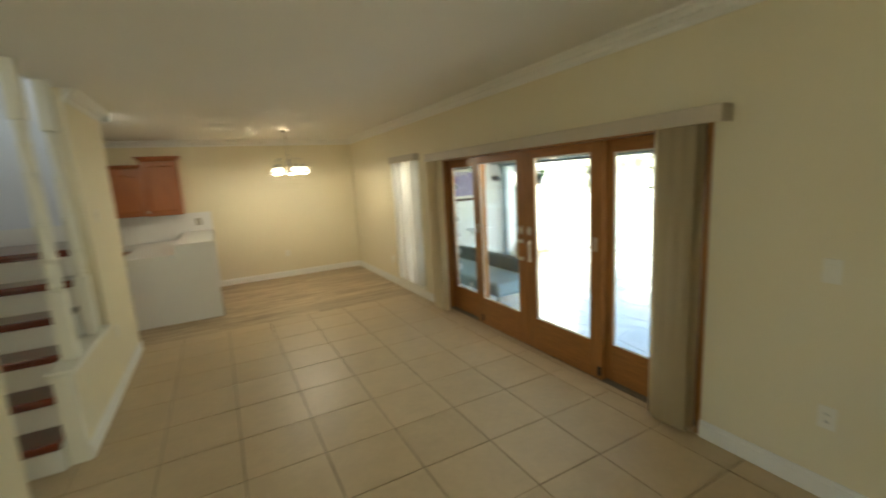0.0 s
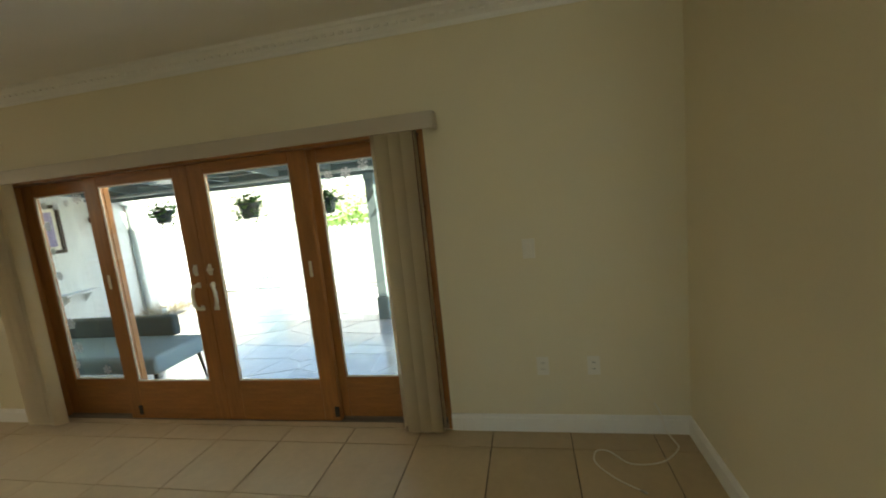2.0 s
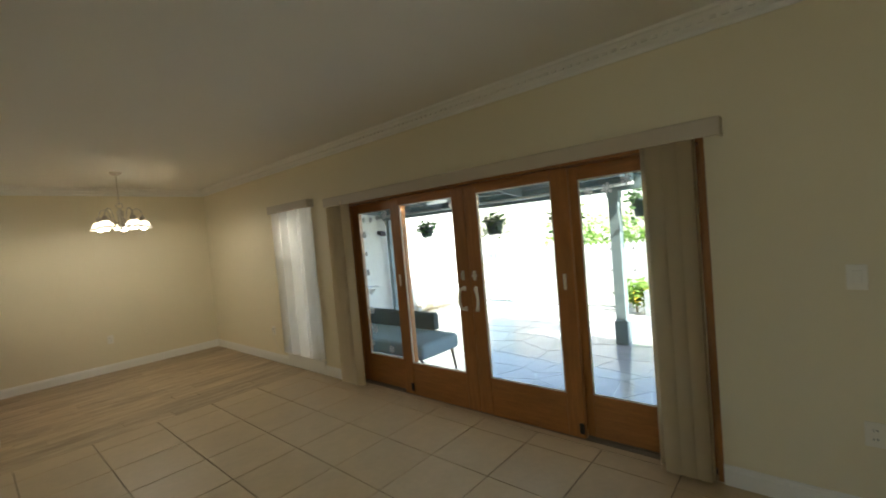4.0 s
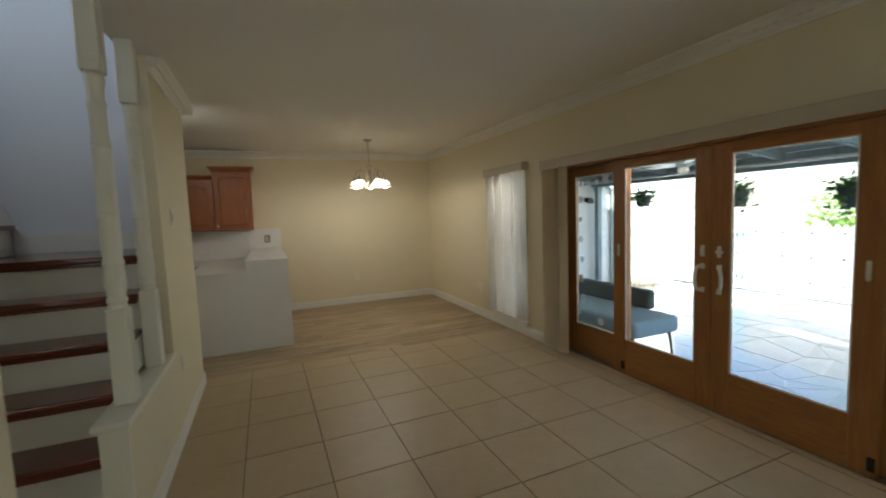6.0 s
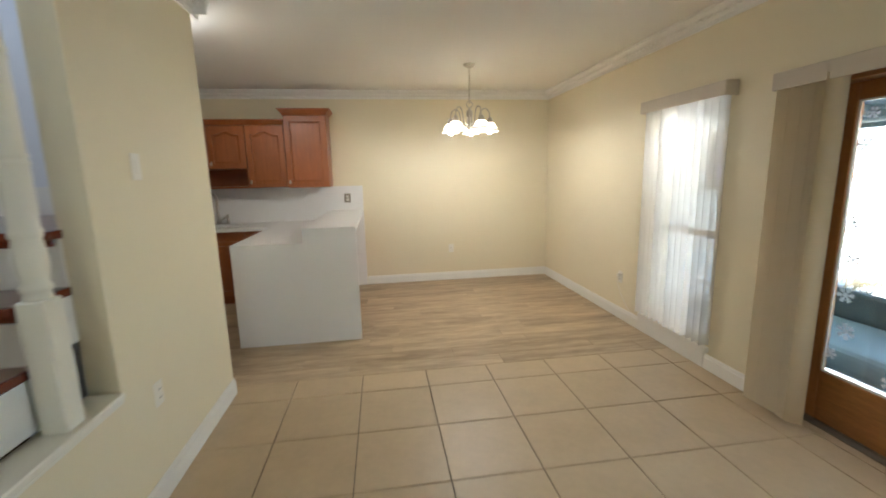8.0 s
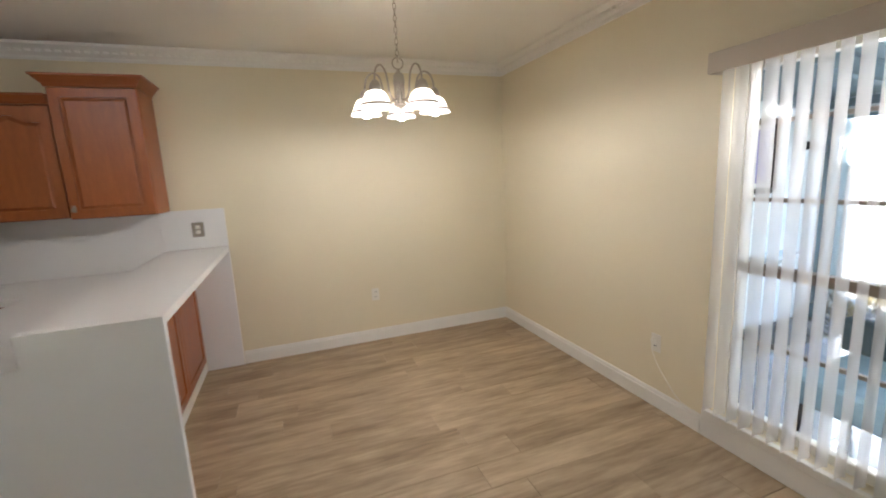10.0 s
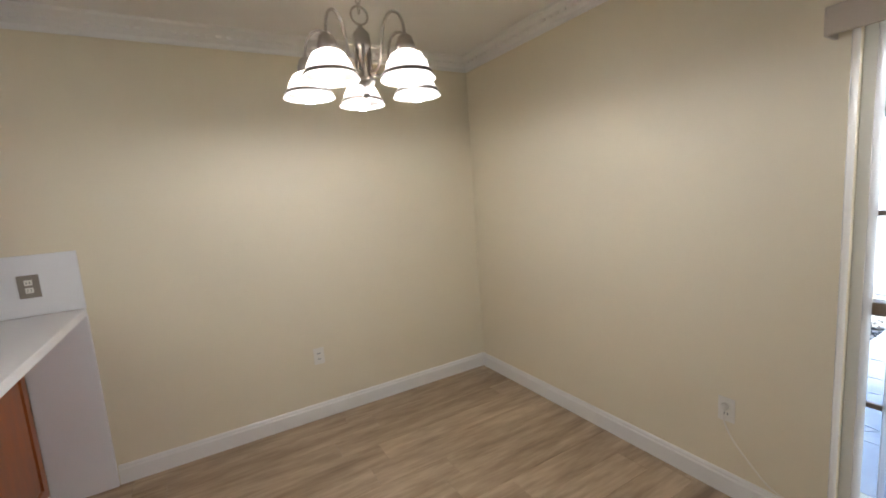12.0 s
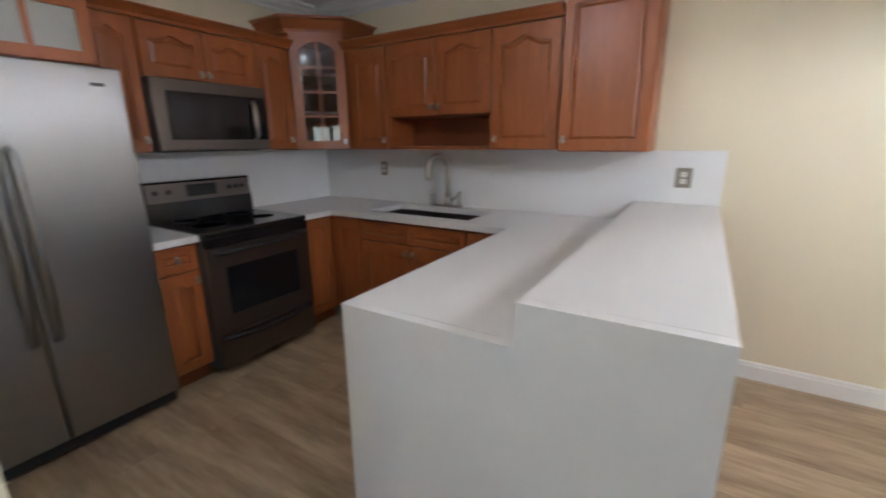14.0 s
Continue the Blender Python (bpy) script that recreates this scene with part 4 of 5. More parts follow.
part("bar_riser", box(-3.043, -3.015, -1.972, -0.012, CT + 0.001, BAR - 0.04), M_QUARTZ, bt)
part("waterfall_end", prism(bmesh.new(), [(-3.645, 0.0), (-2.585, 0.0), (-2.585, BAR), (-3.043, BAR), (-3.043, CT), (-3.645, CT)], "y", -2.012, -1.974), M_QUARTZ, bt, "white quartz waterfall end panel")
part("wall_panel", box(-2.872, -2.585, -0.028, -0.002, 0.0, BAR - 0.04, bev=0.002), M_QUARTZ, bt, "white side panel under the bar")
bs = thing("backsplash", (-4.4, 0, 0.92), "plain white quartz backsplash slab", "backsplash", kind="structure")
part("slab", box(-5.786, -3.045, -0.0115, -0.001, CT, 1.37), M_QUARTZ, bs)
part("slab", box(-3.045, -2.585, -0.0115, -0.001, BAR, 1.36, bev=0.002), M_QUARTZ, bs)
part("slab", box(-5.7985, -5.787, -1.915, -0.012, CT, 1.38), M_QUARTZ, bs)

# sink and tap
sk = thing("kitchen_sink", (-4.4, -0.33, 0.72), "undermounted stainless steel sink basin", "sink")
bm = bmesh.new()
bx(bm, S[0] - 0.01, S[1] + 0.01, S[2] - 0.01, S[3] + 0.01, 0.70, 0.708)
for q in ((S[0] - 0.01, S[0] - 0.002, S[2] - 0.01, S[3] + 0.01), (S[1] + 0.002, S[1] + 0.01, S[2] - 0.01, S[3] + 0.01), (S[0], S[1], S[2] - 0.01, S[2] - 0.002), (S[0], S[1], S[3] + 0.002, S[3] + 0.01)):
    bx(bm, *q, 0.708, 0.879)
# darker steel paints in the shadow inside the basin
part("basin", bm, M_STEEL_B, sk)
part("drain", lathe(bmesh.new(), [(0.045, 0), (0.045, 0.004), (0.03, 0.005), (0.0, 0.003)], (-4.4, -0.33, 0.709), 16), M_NICKEL, sk)
tp = thing("kitchen_tap", (-4.40, -0.085, CT), "brushed nickel gooseneck tap on a deck plate", "tap")
bm = bmesh.new()
bx(bm, -4.53, -4.27, -0.11, -0.06, CT, CT + 0.012, bev=0.005)
lathe(bm, [(0.03, 0), (0.028, 0.03), (0.022, 0.05), (0.018, 0.07)], (-4.40, -0.085, CT + 0.012), 16)
part("deck_plate", bm, M_NICKEL, tp)
pts = [(-4.40, -0.085, CT + 0.06), (-4.40, -0.085, CT + 0.30)] + [(-4.40 - 0.035 * (1 - math.cos(a)), -0.085 - 0.085 * (1 - math.cos(a)), CT + 0.30 + 0.10 * math.sin(a)) for a in [math.pi * k / 10 for k in range(1, 11)]] + [(-4.47, -0.255, CT + 0.22)]
part("spout", tube(bmesh.new(), smooth_path(pts, 3), 0.018, 12), M_NICKEL, tp)
part("lever", tube(bmesh.new(), [(-4.375, -0.085, CT + 0.05), (-4.33, -0.085, CT + 0.075), (-4.29, -0.09, CT + 0.11)], 0.008, 8), M_NICKEL, tp)
part("side_sprayer", lathe(bmesh.new(), [(0.02, 0), (0.017, 0.03), (0.013, 0.05), (0.018, 0.09), (0.014, 0.11), (0, 0.112)], (-4.29, -0.085, CT + 0.012), 12), M_NICKEL, tp)
solo("soap_dispenser", lathe(bmesh.new(), [(0.018, 0), (0.016, 0.02), (0.009, 0.03), (0.009, 0.07), (0.013, 0.075), (0.013, 0.09), (0, 0.092)], (-4.55, -0.085, CT), 12), M_NICKEL, "brushed nickel soap pump beside the tap", "soap dispenser")

# range
rg = thing("range", (-5.45, -1.295, 0.0), "black and stainless freestanding electric range", "cooker")
RY0, RY1, RX = -1.668, -0.922, -5.115
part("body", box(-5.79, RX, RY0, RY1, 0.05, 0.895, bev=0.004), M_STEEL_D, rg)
part("cooktop", box(-5.79, RX + 0.03, RY0, RY1, 0.895, 0.925, bev=0.008, seg=2), M_BLACK, rg, "black glass cooktop")
for cx, cy, r in ((-5.62, -1.48, 0.075), (-5.62, -1.10, 0.095), (-5.33, -1.48, 0.105), (-5.33, -1.10, 0.075)):
    part("burner_ring", lathe(bmesh.new(), [(r, 0), (r, 0.0008), (r - 0.004, 0.0008), (r - 0.004, 0)], (cx, cy, 0.9255), 28), M_STEEL_D, rg)
d = part("oven_door", box(RX, RX + 0.035, RY0 + 0.004, RY1 - 0.004, 0.28, 0.83, bev=0.005), M_STEEL_B, rg, "stainless oven door")
part("oven_window", box(RX + 0.0352, RX + 0.038, RY0 + 0.11, RY1 - 0.11, 0.40, 0.70, bev=0.001), M_BLACK, d, "black glass oven window")
part("door_top_band", box(RX + 0.0, RX + 0.036, RY0 + 0.004, RY1 - 0.004, 0.832, 0.893, bev=0.004), M_BLACK, rg)
bm = tube(bmesh.new(), [(RX + 0.036, RY0 + 0.05, 0.80), (RX + 0.075, RY0 + 0.06, 0.805), (RX + 0.085, -1.295, 0.805), (RX + 0.075, RY1 - 0.06, 0.805), (RX + 0.036, RY1 - 0.05, 0.80)], 0.014, 10)
part("handle", bm, M_BLACK_M, d, "black oven handle")
d = part("drawer", box(RX, RX + 0.032, RY0 + 0.004, RY1 - 0.004, 0.06, 0.272, bev=0.005), M_STEEL_B, rg, "stainless storage drawer")
bm = tube(bmesh.new(), [(RX + 0.034, RY0 + 0.03, 0.255), (RX + 0.055, -1.45, 0.238), (RX + 0.06, -1.295, 0.234), (RX + 0.055, -1.14, 0.238), (RX + 0.034, RY1 - 0.03, 0.255)], 0.016, 8)
part("drawer_handle", bm, M_BLACK_M, d, "black drawer pull")
bm = prism(bmesh.new(), [(-5.79, 0.925), (-5.69, 0.925), (-5.71, 1.17), (-5.72, 1.185), (-5.79, 1.185)], "y", RY0, RY1)
bp_ = part("backguard", bm, M_BLACK, rg, "black backguard")
bm = prism(bmesh.new(), [(-5.7025, 1.05), (-5.6962, 1.05), (-5.706, 1.172), (-5.7125, 1.172)], "y", RY0 + 0.012, RY1 - 0.012)
part("control_panel", bm, M_STEEL_B, bp_, "stainless control panel")
part("display", prism(bmesh.new(), [(-5.70, 1.075), (-5.6945, 1.075), (-5.701, 1.155), (-5.707, 1.155)], "y", -1.40, -1.19), M_BLACK, bp_)
for y in (-1.60, -1.52, -1.09, -1.04, -0.99):
    part("knob", lathe(bmesh.new(), [(0.019, 0), (0.017, 0.012), (0.012, 0.02), (0, 0.02)], (-5.706, y, 1.115), 14, Euler((0, radians(90), 0)).to_matrix().to_4x4()), M_BLACK_M, bp_)

# microwave
mw = thing("microwave", (-5.6, -1.29, 1.38), "stainless over-the-range microwave with dark glass door", "microwave")
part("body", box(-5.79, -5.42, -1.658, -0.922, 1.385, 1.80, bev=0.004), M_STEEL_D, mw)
d = part("door", box(-5.419, -5.395, -1.657, -0.923, 1.388, 1.798, bev=0.006, seg=2), M_STEEL_B, mw, "stainless door surround")
part("window", box(-5.3945, -5.391, -1.585, -0.932, 1.452, 1.73, bev=0.001), M_BLACK, d, "dark glass window")
part("handle", tube(bmesh.new(), [(-5.392, -1.03, 1.70), (-5.365, -1.035, 1.68), (-5.358, -1.04, 1.58), (-5.365, -1.035, 1.48), (-5.392, -1.03, 1.46)], [0.012, 0.018, 0.022, 0.018, 0.012], 10), M_NICKEL, d, "curved steel handle")
part("vent_grille", box(-5.70, -5.45, -1.62, -0.96, 1.378, 1.385), M_BLACK_M, mw)

# fridge
fg = thing("refrigerator", (-5.45, -2.4, 0.0), "tall stainless side-by-side refrigerator", "fridge")
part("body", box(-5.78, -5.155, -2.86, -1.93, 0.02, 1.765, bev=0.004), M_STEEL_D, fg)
part("kick_grille", box(-5.154, -5.10, -2.85, -1.94, 0.015, 0.075, bev=0.003), M_BLACK_M, fg)
for y0, y1, h in ((-2.412, -1.928, -2.375), (-2.862, -2.418, -2.455)):
    d = part("door", box(-5.153, -5.075, y0, y1, 0.08, 1.77, bev=0.012, seg=3), M_STEEL, fg, "brushed stainless door")
    part("handle", tube(bmesh.new(), [(-5.075, h, 1.42), (-5.035, h, 1.40), (-5.012, h, 1.20), (-5.008, h, 1.0), (-5.012, h, 0.8), (-5.035, h, 0.60), (-5.075, h, 0.58)], 0.014, 10), M_STEEL, d, "bowed steel handle")
    if y0 > -2.5:
        part("badge", box(-5.0748, -5.073, -2.055, -2.0, 1.685, 1.70), M_BLACK_M, d, "small dark badge plate")


# ---- electric fittings ----
def plate(name, at, axis, out, label, kind="outlet", w=0.072, h=0.117, gang=1, cover=None):
    """A wall plate with its receptacles or rockers. axis: the wall's normal; out: towards the room."""
    x, y, z = at
    o = thing(name, at, label, kind)

    def q(bm, u0, u1, z0, z1, n0, n1, bev=0.0):
        if axis == "x":
            bx(bm, x + out * n0, x + out * n1, y + u0, y + u1, z + z0, z + z1, bev=bev)
        else:
            bx(bm, x + u0, x + u1, y + out * n0, y + out * n1, z + z0, z + z1, bev=bev)
        return bm
    ww = w * gang * (1 if gang == 1 else 0.82)
    part("cover_plate", q(bmesh.new(), -ww / 2, ww / 2, -h / 2, h / 2, 0.0005, 0.006, 0.002), cover or M_PLASTIC, o)
    for g in range(gang):
        u = (g - (gang - 1) / 2) * 0.046
        if kind == "outlet":
            for dz in (0.02, -0.02):
                r = part("receptacle", q(bmesh.new(), u - 0.016, u + 0.016, dz - 0.014, dz + 0.014, 0.006, 0.008, 0.001), M_PLASTIC, o)
                s = bmesh.new()
                q(s, u - 0.008, u - 0.005, dz - 0.005, dz + 0.006, 0.008, 0.0085)
                q(s, u + 0.005, u + 0.008, dz - 0.005, dz + 0.006, 0.008, 0.0085)
                part("slot", s, M_BLACK_M, r)
        else:
            part("rocker", q(bmesh.new(), u - 0.016, u + 0.016, -0.032, 0.032, 0.006, 0.010, 0.002), M_PLASTIC, o)
    return o


plate("wall_outlet", (0, -1.956, 0.425), "x", -1, "ivory wall outlet with a thin cable plugged in")
plate("wall_outlet", (-1.40, 0, 0.453), "y", -1, "ivory wall outlet low on the dining wall")
plate("wall_outlet", (-2.79, -0.0115, 1.20), "y", -1, "outlet with a metal cover plate on the backsplash", w=0.085, cover=M_COVER)
plate("wall_outlet", (-5.09, -0.0115, 1.20), "y", -1, "outlet with a metal cover plate behind the sink", cover=M_COVER)
plate("light_switch", (-4.62, -0.0115, 1.17), "y", -1, "white switch on the backsplash by the tap", "switch")
plate("light_switch", (0, -7.565, 1.16), "x", -1, "ivory rocker switch beside the patio doors", "switch")
plate("wall_outlet", (0, -7.60, 0.43), "x", -1, "ivory wall outlet below the light switch")
plate("wall_outlet", (0, -7.896, 0.43), "x", -1, "ivory cable outlet near the corner")
plate("light_switch", (LEFT_X, -6.11, 1.17), "x", 1, "triple white rocker switch at the stair foot", "switch", gang=3)
plate("light_switch", (LEFT_X, -3.66, 1.545), "x", 1, "ivory wall thermostat switch on the stair wall", "switch")
plate("wall_outlet", (LEFT_X, -3.75, 0.50), "x", 1, "ivory outlet low on the stair wall")
random.seed(5)
pl = thing("plug", (-0.02, -1.956, 0.445), "ivory plug with a thin cable trailing along the baseboard", "plug")
part("plug_body", box(-0.04, -0.0085, -1.970, -1.942, 0.43, 0.46, bev=0.005), M_PLASTIC, pl)
part("cable", tube(bmesh.new(), smooth_path([(-0.035, -1.956, 0.43), (-0.04, -1.965, 0.38), (-0.032, -2.0, 0.30), (-0.03, -2.07, 0.22), (-0.024, -2.14, 0.15), (-0.022, -2.21, 0.128), (-0.02, -2.26, 0.128)]), 0.003, 6), M_PLASTIC, pl)
cb = [(-0.02, -8.22, 0.20), (-0.05, -8.24, 0.16), (-0.05, -8.27, 0.05), (-0.08, -8.30, 0.006), (-0.16, -8.30, 0.005), (-0.28, -8.18, 0.005), (-0.30, -8.02, 0.005), (-0.20, -7.93, 0.005), (-0.20, -7.86, 0.005), (-0.30, -7.84, 0.005), (-0.42, -7.92, 0.005), (-0.50, -8.02, 0.005)]
sm = smooth_path(cb, 6)
cc = thing("coax_cable", (-0.2, -8.1, 0.0), "loose white coaxial cable curled on the tiles", "cable")
part("lead", tube(bmesh.new(), sm, 0.0042, 6), M_PLASTIC, cc)
part("connector", tube(bmesh.new(), [sm[-1], sm[-1] + Vector((-0.02, -0.025, 0))], 0.006, 8), M_NICKEL, cc)

# flush light on the kitchen ceiling, mirrored in the corner cabinet's glass
kl = thing("ceiling_light", (-3.75, -2.6, ROOM_H), "small flush opal ceiling light in the kitchen", "ceiling light")
part("base", lathe(bmesh.new(), [(0.0, -0.03), (0.13, -0.03), (0.145, -0.02), (0.15, 0.0)], (-3.75, -2.6, ROOM_H), 28), M_NICKEL, kl, "brushed nickel base")
kd = part("diffuser", lathe(bmesh.new(), [(0.13, -0.03), (0.128, -0.05), (0.105, -0.085), (0.06, -0.108), (0.0, -0.115), (0.0, -0.111), (0.058, -0.104), (0.101, -0.082), (0.124, -0.05), (0.126, -0.03)], (-3.75, -2.6, ROOM_H), 28), M_SHADE, kl, "lit opal glass bowl")
kd.visible_shadow = False
klamp = new("kitchen_bulb_light", bpy.data.lights.new("kitchen_bulb_light", "POINT"))
klamp.data.energy, klamp.data.color, klamp.data.shadow_soft_size = 1.5, (1.0, 0.95, 0.9), 0.03
klamp.location = (-3.75, -2.6, ROOM_H - 0.07)

# ---- chandelier ----
CX, CY = -1.412, -1.385
ch = thing("chandelier", (CX, CY, ROOM_H), "five-arm brushed nickel chandelier with lit opal shades", "chandelier")
part("canopy", lathe(bmesh.new(), [(0.012, -0.035), (0.03, -0.03), (0.058, -0.012), (0.062, 0.0)], (CX, CY, ROOM_H), 24), M_NICKEL, ch)
bm = bmesh.new()
z = ROOM_H - 0.035
k = 0
while z > 2.19:
    pts = [(CX + (0.009 * math.cos(a) if k % 2 else 0), CY + (0 if k % 2 else 0.009 * math.cos(a)), z - 0.016 + 0.02 * math.sin(a)) for a in [2 * math.pi * i / 10 for i in range(11)]]
    tube(bm, pts, 0.0022, 5)
    z -= 0.031
    k += 1
part("chain", bm, M_NICKEL, ch, "nickel chain")
bm = tube(bmesh.new(), [(CX + 0.032 * math.cos(a), CY, 2.175 + 0.032 * math.sin(a)) for a in [2 * math.pi * i / 18 for i in range(19)]], 0.004, 6)
lathe(bm, [(0.0, -0.19), (0.012, -0.185), (0.02, -0.165), (0.014, -0.15), (0.035, -0.135), (0.04, -0.125), (0.016, -0.11), (0.015, -0.03), (0.03, -0.02), (0.033, 0.0), (0.03, 0.035), (0.012, 0.055), (0.006, 0.068), (0, 0.07)], (CX, CY, 2.075), 20)
part("column", bm, M_NICKEL, ch)
for i in range(6):
    a = radians(15 + 60 * i)
    part("rod", tube(bmesh.new(), [(CX + 0.026 * math.cos(a), CY + 0.026 * math.sin(a), 2.075), (CX + 0.028 * math.cos(a), CY + 0.028 * math.sin(a), 1.935)], 0.0065, 8), M_NICKEL, ch)
lamp = bpy.data.lights.new("chandelier_bulb", "POINT")
lamp.energy, lamp.color, lamp.shadow_soft_size = 1.95, (1.0, 0.92, 0.84), 0.055
for i in range(5):
    a = radians(74 + 72 * i)
    ux, uy = math.cos(a), math.sin(a)
    R = 0.215
    pts = [(0.03, 1.975), (0.066, 1.972), (0.094, 2.005), (0.104, 2.06), (0.12, 2.112), (0.155, 2.138), (0.19, 2.124), (0.21, 2.088), (R, 2.045)]
    arm = part("arm", tube(bmesh.new(), smooth_path([(CX + r * ux, CY + r * uy, z) for r, z in pts]), 0.0055, 8), M_NICKEL, ch)
    c0 = (CX + R * ux, CY + R * uy)
    part("lamp_holder", lathe(bmesh.new(), [(0.033, 1.99), (0.033, 2.015), (0.024, 2.04), (0.010, 2.052), (0, 2.053)], (*c0, 0), 16), M_NICKEL, arm)
    sh = part("shade", lathe(bmesh.new(), [(0.030, 1.998), (0.052, 1.985), (0.070, 1.955), (0.078, 1.925), (0.094, 1.905), (0.092, 1.903), (0.075, 1.922), (0.067, 1.952), (0.05, 1.981), (0.028, 1.994)], (*c0, 0), 24), M_SHADE, arm, "lit opal glass bell shade")
    part("shade_band", lathe(bmesh.new(), [(0.0835, 1.918), (0.0885, 1.918), (0.0825, 1.929), (0.0775, 1.929)], (*c0, 0), 24), M_TRACK, arm, "dark metal band")
    b = part("bulb", lathe(bmesh.new(), [(0, 1.885), (0.018, 1.889), (0.028, 1.905), (0.027, 1.925), (0.016, 1.955), (0.013, 1.98)], (*c0, 0), 14), M_BULB, arm, "lit bulb")
    b.visible_shadow = False
    o = new("chandelier_bulb_light", lamp)
    o.location = (*c0, 1.914)


# ---- patio and garden ----
M_STUCCO = mat("white_stucco", (0.84, 0.86, 0.84), 0.85, var=0.10, scale=2.0, fine=14, bump=0.9)
M_EAVE = mat("blue_grey_paint", (0.20, 0.27, 0.29), 0.6, var=0.08, scale=3, fine=60, bump=0.05)
M_STONE = mat("grey_flagstone", (0.42, 0.42, 0.45), 0.2, var=0.22, scale=5, fine=26, bump=0.22, rand=0.5, coat=0.7, spec=0.7)
M_MORTAR = mat("pale_mortar", (0.62, 0.62, 0.61), 0.2, var=0.1, scale=8, fine=90, bump=0.1, coat=0.8, spec=0.8)
M_EARTH = mat("dry_garden_earth", (0.42, 0.40, 0.33), 0.95, var=0.25, scale=2, fine=40, bump=0.4)
M_PEBBLE = mat("grey_pebble", (0.30, 0.30, 0.29), 0.7, var=0.3, scale=14, fine=60, bump=0.05)
M_FENCE = mat("white_fence_paint", (0.80, 0.82, 0.82), 0.5, var=0.05, scale=5, fine=60, bump=0.05)
M_LEAF = translucent("green_leaf", (0.20, 0.34, 0.07), 0.35)
M_LEAF_D = translucent("dark_green_leaf", (0.06, 0.15, 0.04), 0.35)
M_YELLOW = translucent("yellow_petal", (0.60, 0.45, 0.06), 0.35)
M_STRAW = mat("dry_weed", (0.42, 0.34, 0.20), 0.9, var=0.2)
M_POT = mat("dark_green_pot", (0.03, 0.055, 0.06), 0.5, var=0.1)
M_CHAISE = mat("slate_blue_fabric", (0.24, 0.35, 0.43), 0.85, var=0.08, scale=10, fine=180, bump=0.15)
M_CHAISE_B = mat("dark_slate_fabric", (0.055, 0.085, 0.10), 0.85, var=0.08, scale=10, fine=180, bump=0.15)
M_FLAKE = translucent("white_sticker", (0.88, 0.89, 0.90), 0.6)
M_ART = mat("violet_painting", (0.34, 0.30, 0.46), 0.6, var=0.45, scale=6, fine=18, bump=0.05, dark=(0.06, 0.05, 0.14))
M_ZINC = mat("pale_gutter_metal", (0.52, 0.58, 0.58), 0.45, metal=0.3, var=0.06)
M_EAVE2 = mat("pale_blue_grey_paint", (0.22, 0.29, 0.31), 0.55, var=0.06, scale=3, fine=60, bump=0.05)
GZ = -0.06
bm = box(-60, 120, -90, 90, -0.6, GZ - 0.03)
bmesh.ops.delete(bm, geom=[f for f in bm.faces if f.normal.z < 0.5], context="FACES_ONLY")
solo("ground", bm, M_EARTH, "dry earth garden ground reaching the horizon", "ground", kind="structure")
pv = solo("pavement", box(0.2, 4.9, -10.5, -1.70, GZ - 0.05, GZ - 0.002), M_MORTAR, "patio floor of irregular flagstones in pale mortar", "patio", kind="structure")
solo("wall_garden", box(0.2, 4.95, -1.2, -1.0, -0.2, 2.75), M_STUCCO, "tall white rough stucco garden wall", "wall", kind="structure")
pr = thing("patio_roof", (1.5, -3.5, 2.2), "blue-grey boarded patio roof on painted beams", "roof", kind="structure")
bm = bmesh.new()
for k in range(33):
    y0 = -5.95 + k * 0.15
    prism(bm, [(0.2, 2.36), (2.95, 2.04), (2.95, 2.062), (0.2, 2.382)], "y", y0 + 0.003, y0 + 0.147)
part("roof_boards", bm, M_EAVE, pr)
part("roof_cover", prism(bmesh.new(), [(0.2, 2.384), (3.0, 2.064), (3.0, 2.12), (0.2, 2.44)], "y", -6.0, -0.99), M_ZINC, pr)
for k in range(7):
    y = -5.85 + k * 0.77
    part("rafter", prism(bmesh.new(), [(0.2, 2.24), (2.75, 1.95), (2.75, 2.06), (0.2, 2.355)], "y", y, y + 0.05), M_EAVE, pr)
part("beam", box(2.74, 2.84, -5.95, -1.2, 1.86, 2.035, bev=0.006), M_EAVE, pr)
part("gutter", tube(bmesh.new(), [(2.99, -6.0, 2.0), (2.99, -1.22, 1.99)], 0.05, 10), M_ZINC, pr, "pale metal gutter")
part("conduit", tube(bmesh.new(), [(2.55, -5.9, 1.92), (2.55, -1.25, 1.92)], 0.022, 8), M_ZINC, pr, "pale conduit under the roof")
# unseen eave added to keep direct sun out of the patio doors
part("sun_screen_eave", box(0.2, 2.1, -10.5, -6.0, 2.36, 2.46), M_EAVE, pr)
solo("house_wall_upper", box(0.0, 0.2, -10.6, 0.2, 2.76, 5.2), M_STUCCO, "white stucco upper house wall", "wall", kind="structure")
solo("roof", box(-7.3, 0.3, -10.9, 0.3, 5.2, 5.4), M_EAVE, "flat grey house roof", "roof", kind="structure")
solo("wall_house_north", box(-7.15, 0.2, 0.2, 0.35, -0.1, 5.2), M_STUCCO, "white stucco house wall", "wall", kind="structure")
solo("wall_house_south", box(-7.15, 0.2, -10.9, -10.75, -0.1, 5.2), M_STUCCO, "white stucco house wall", "wall", kind="structure")
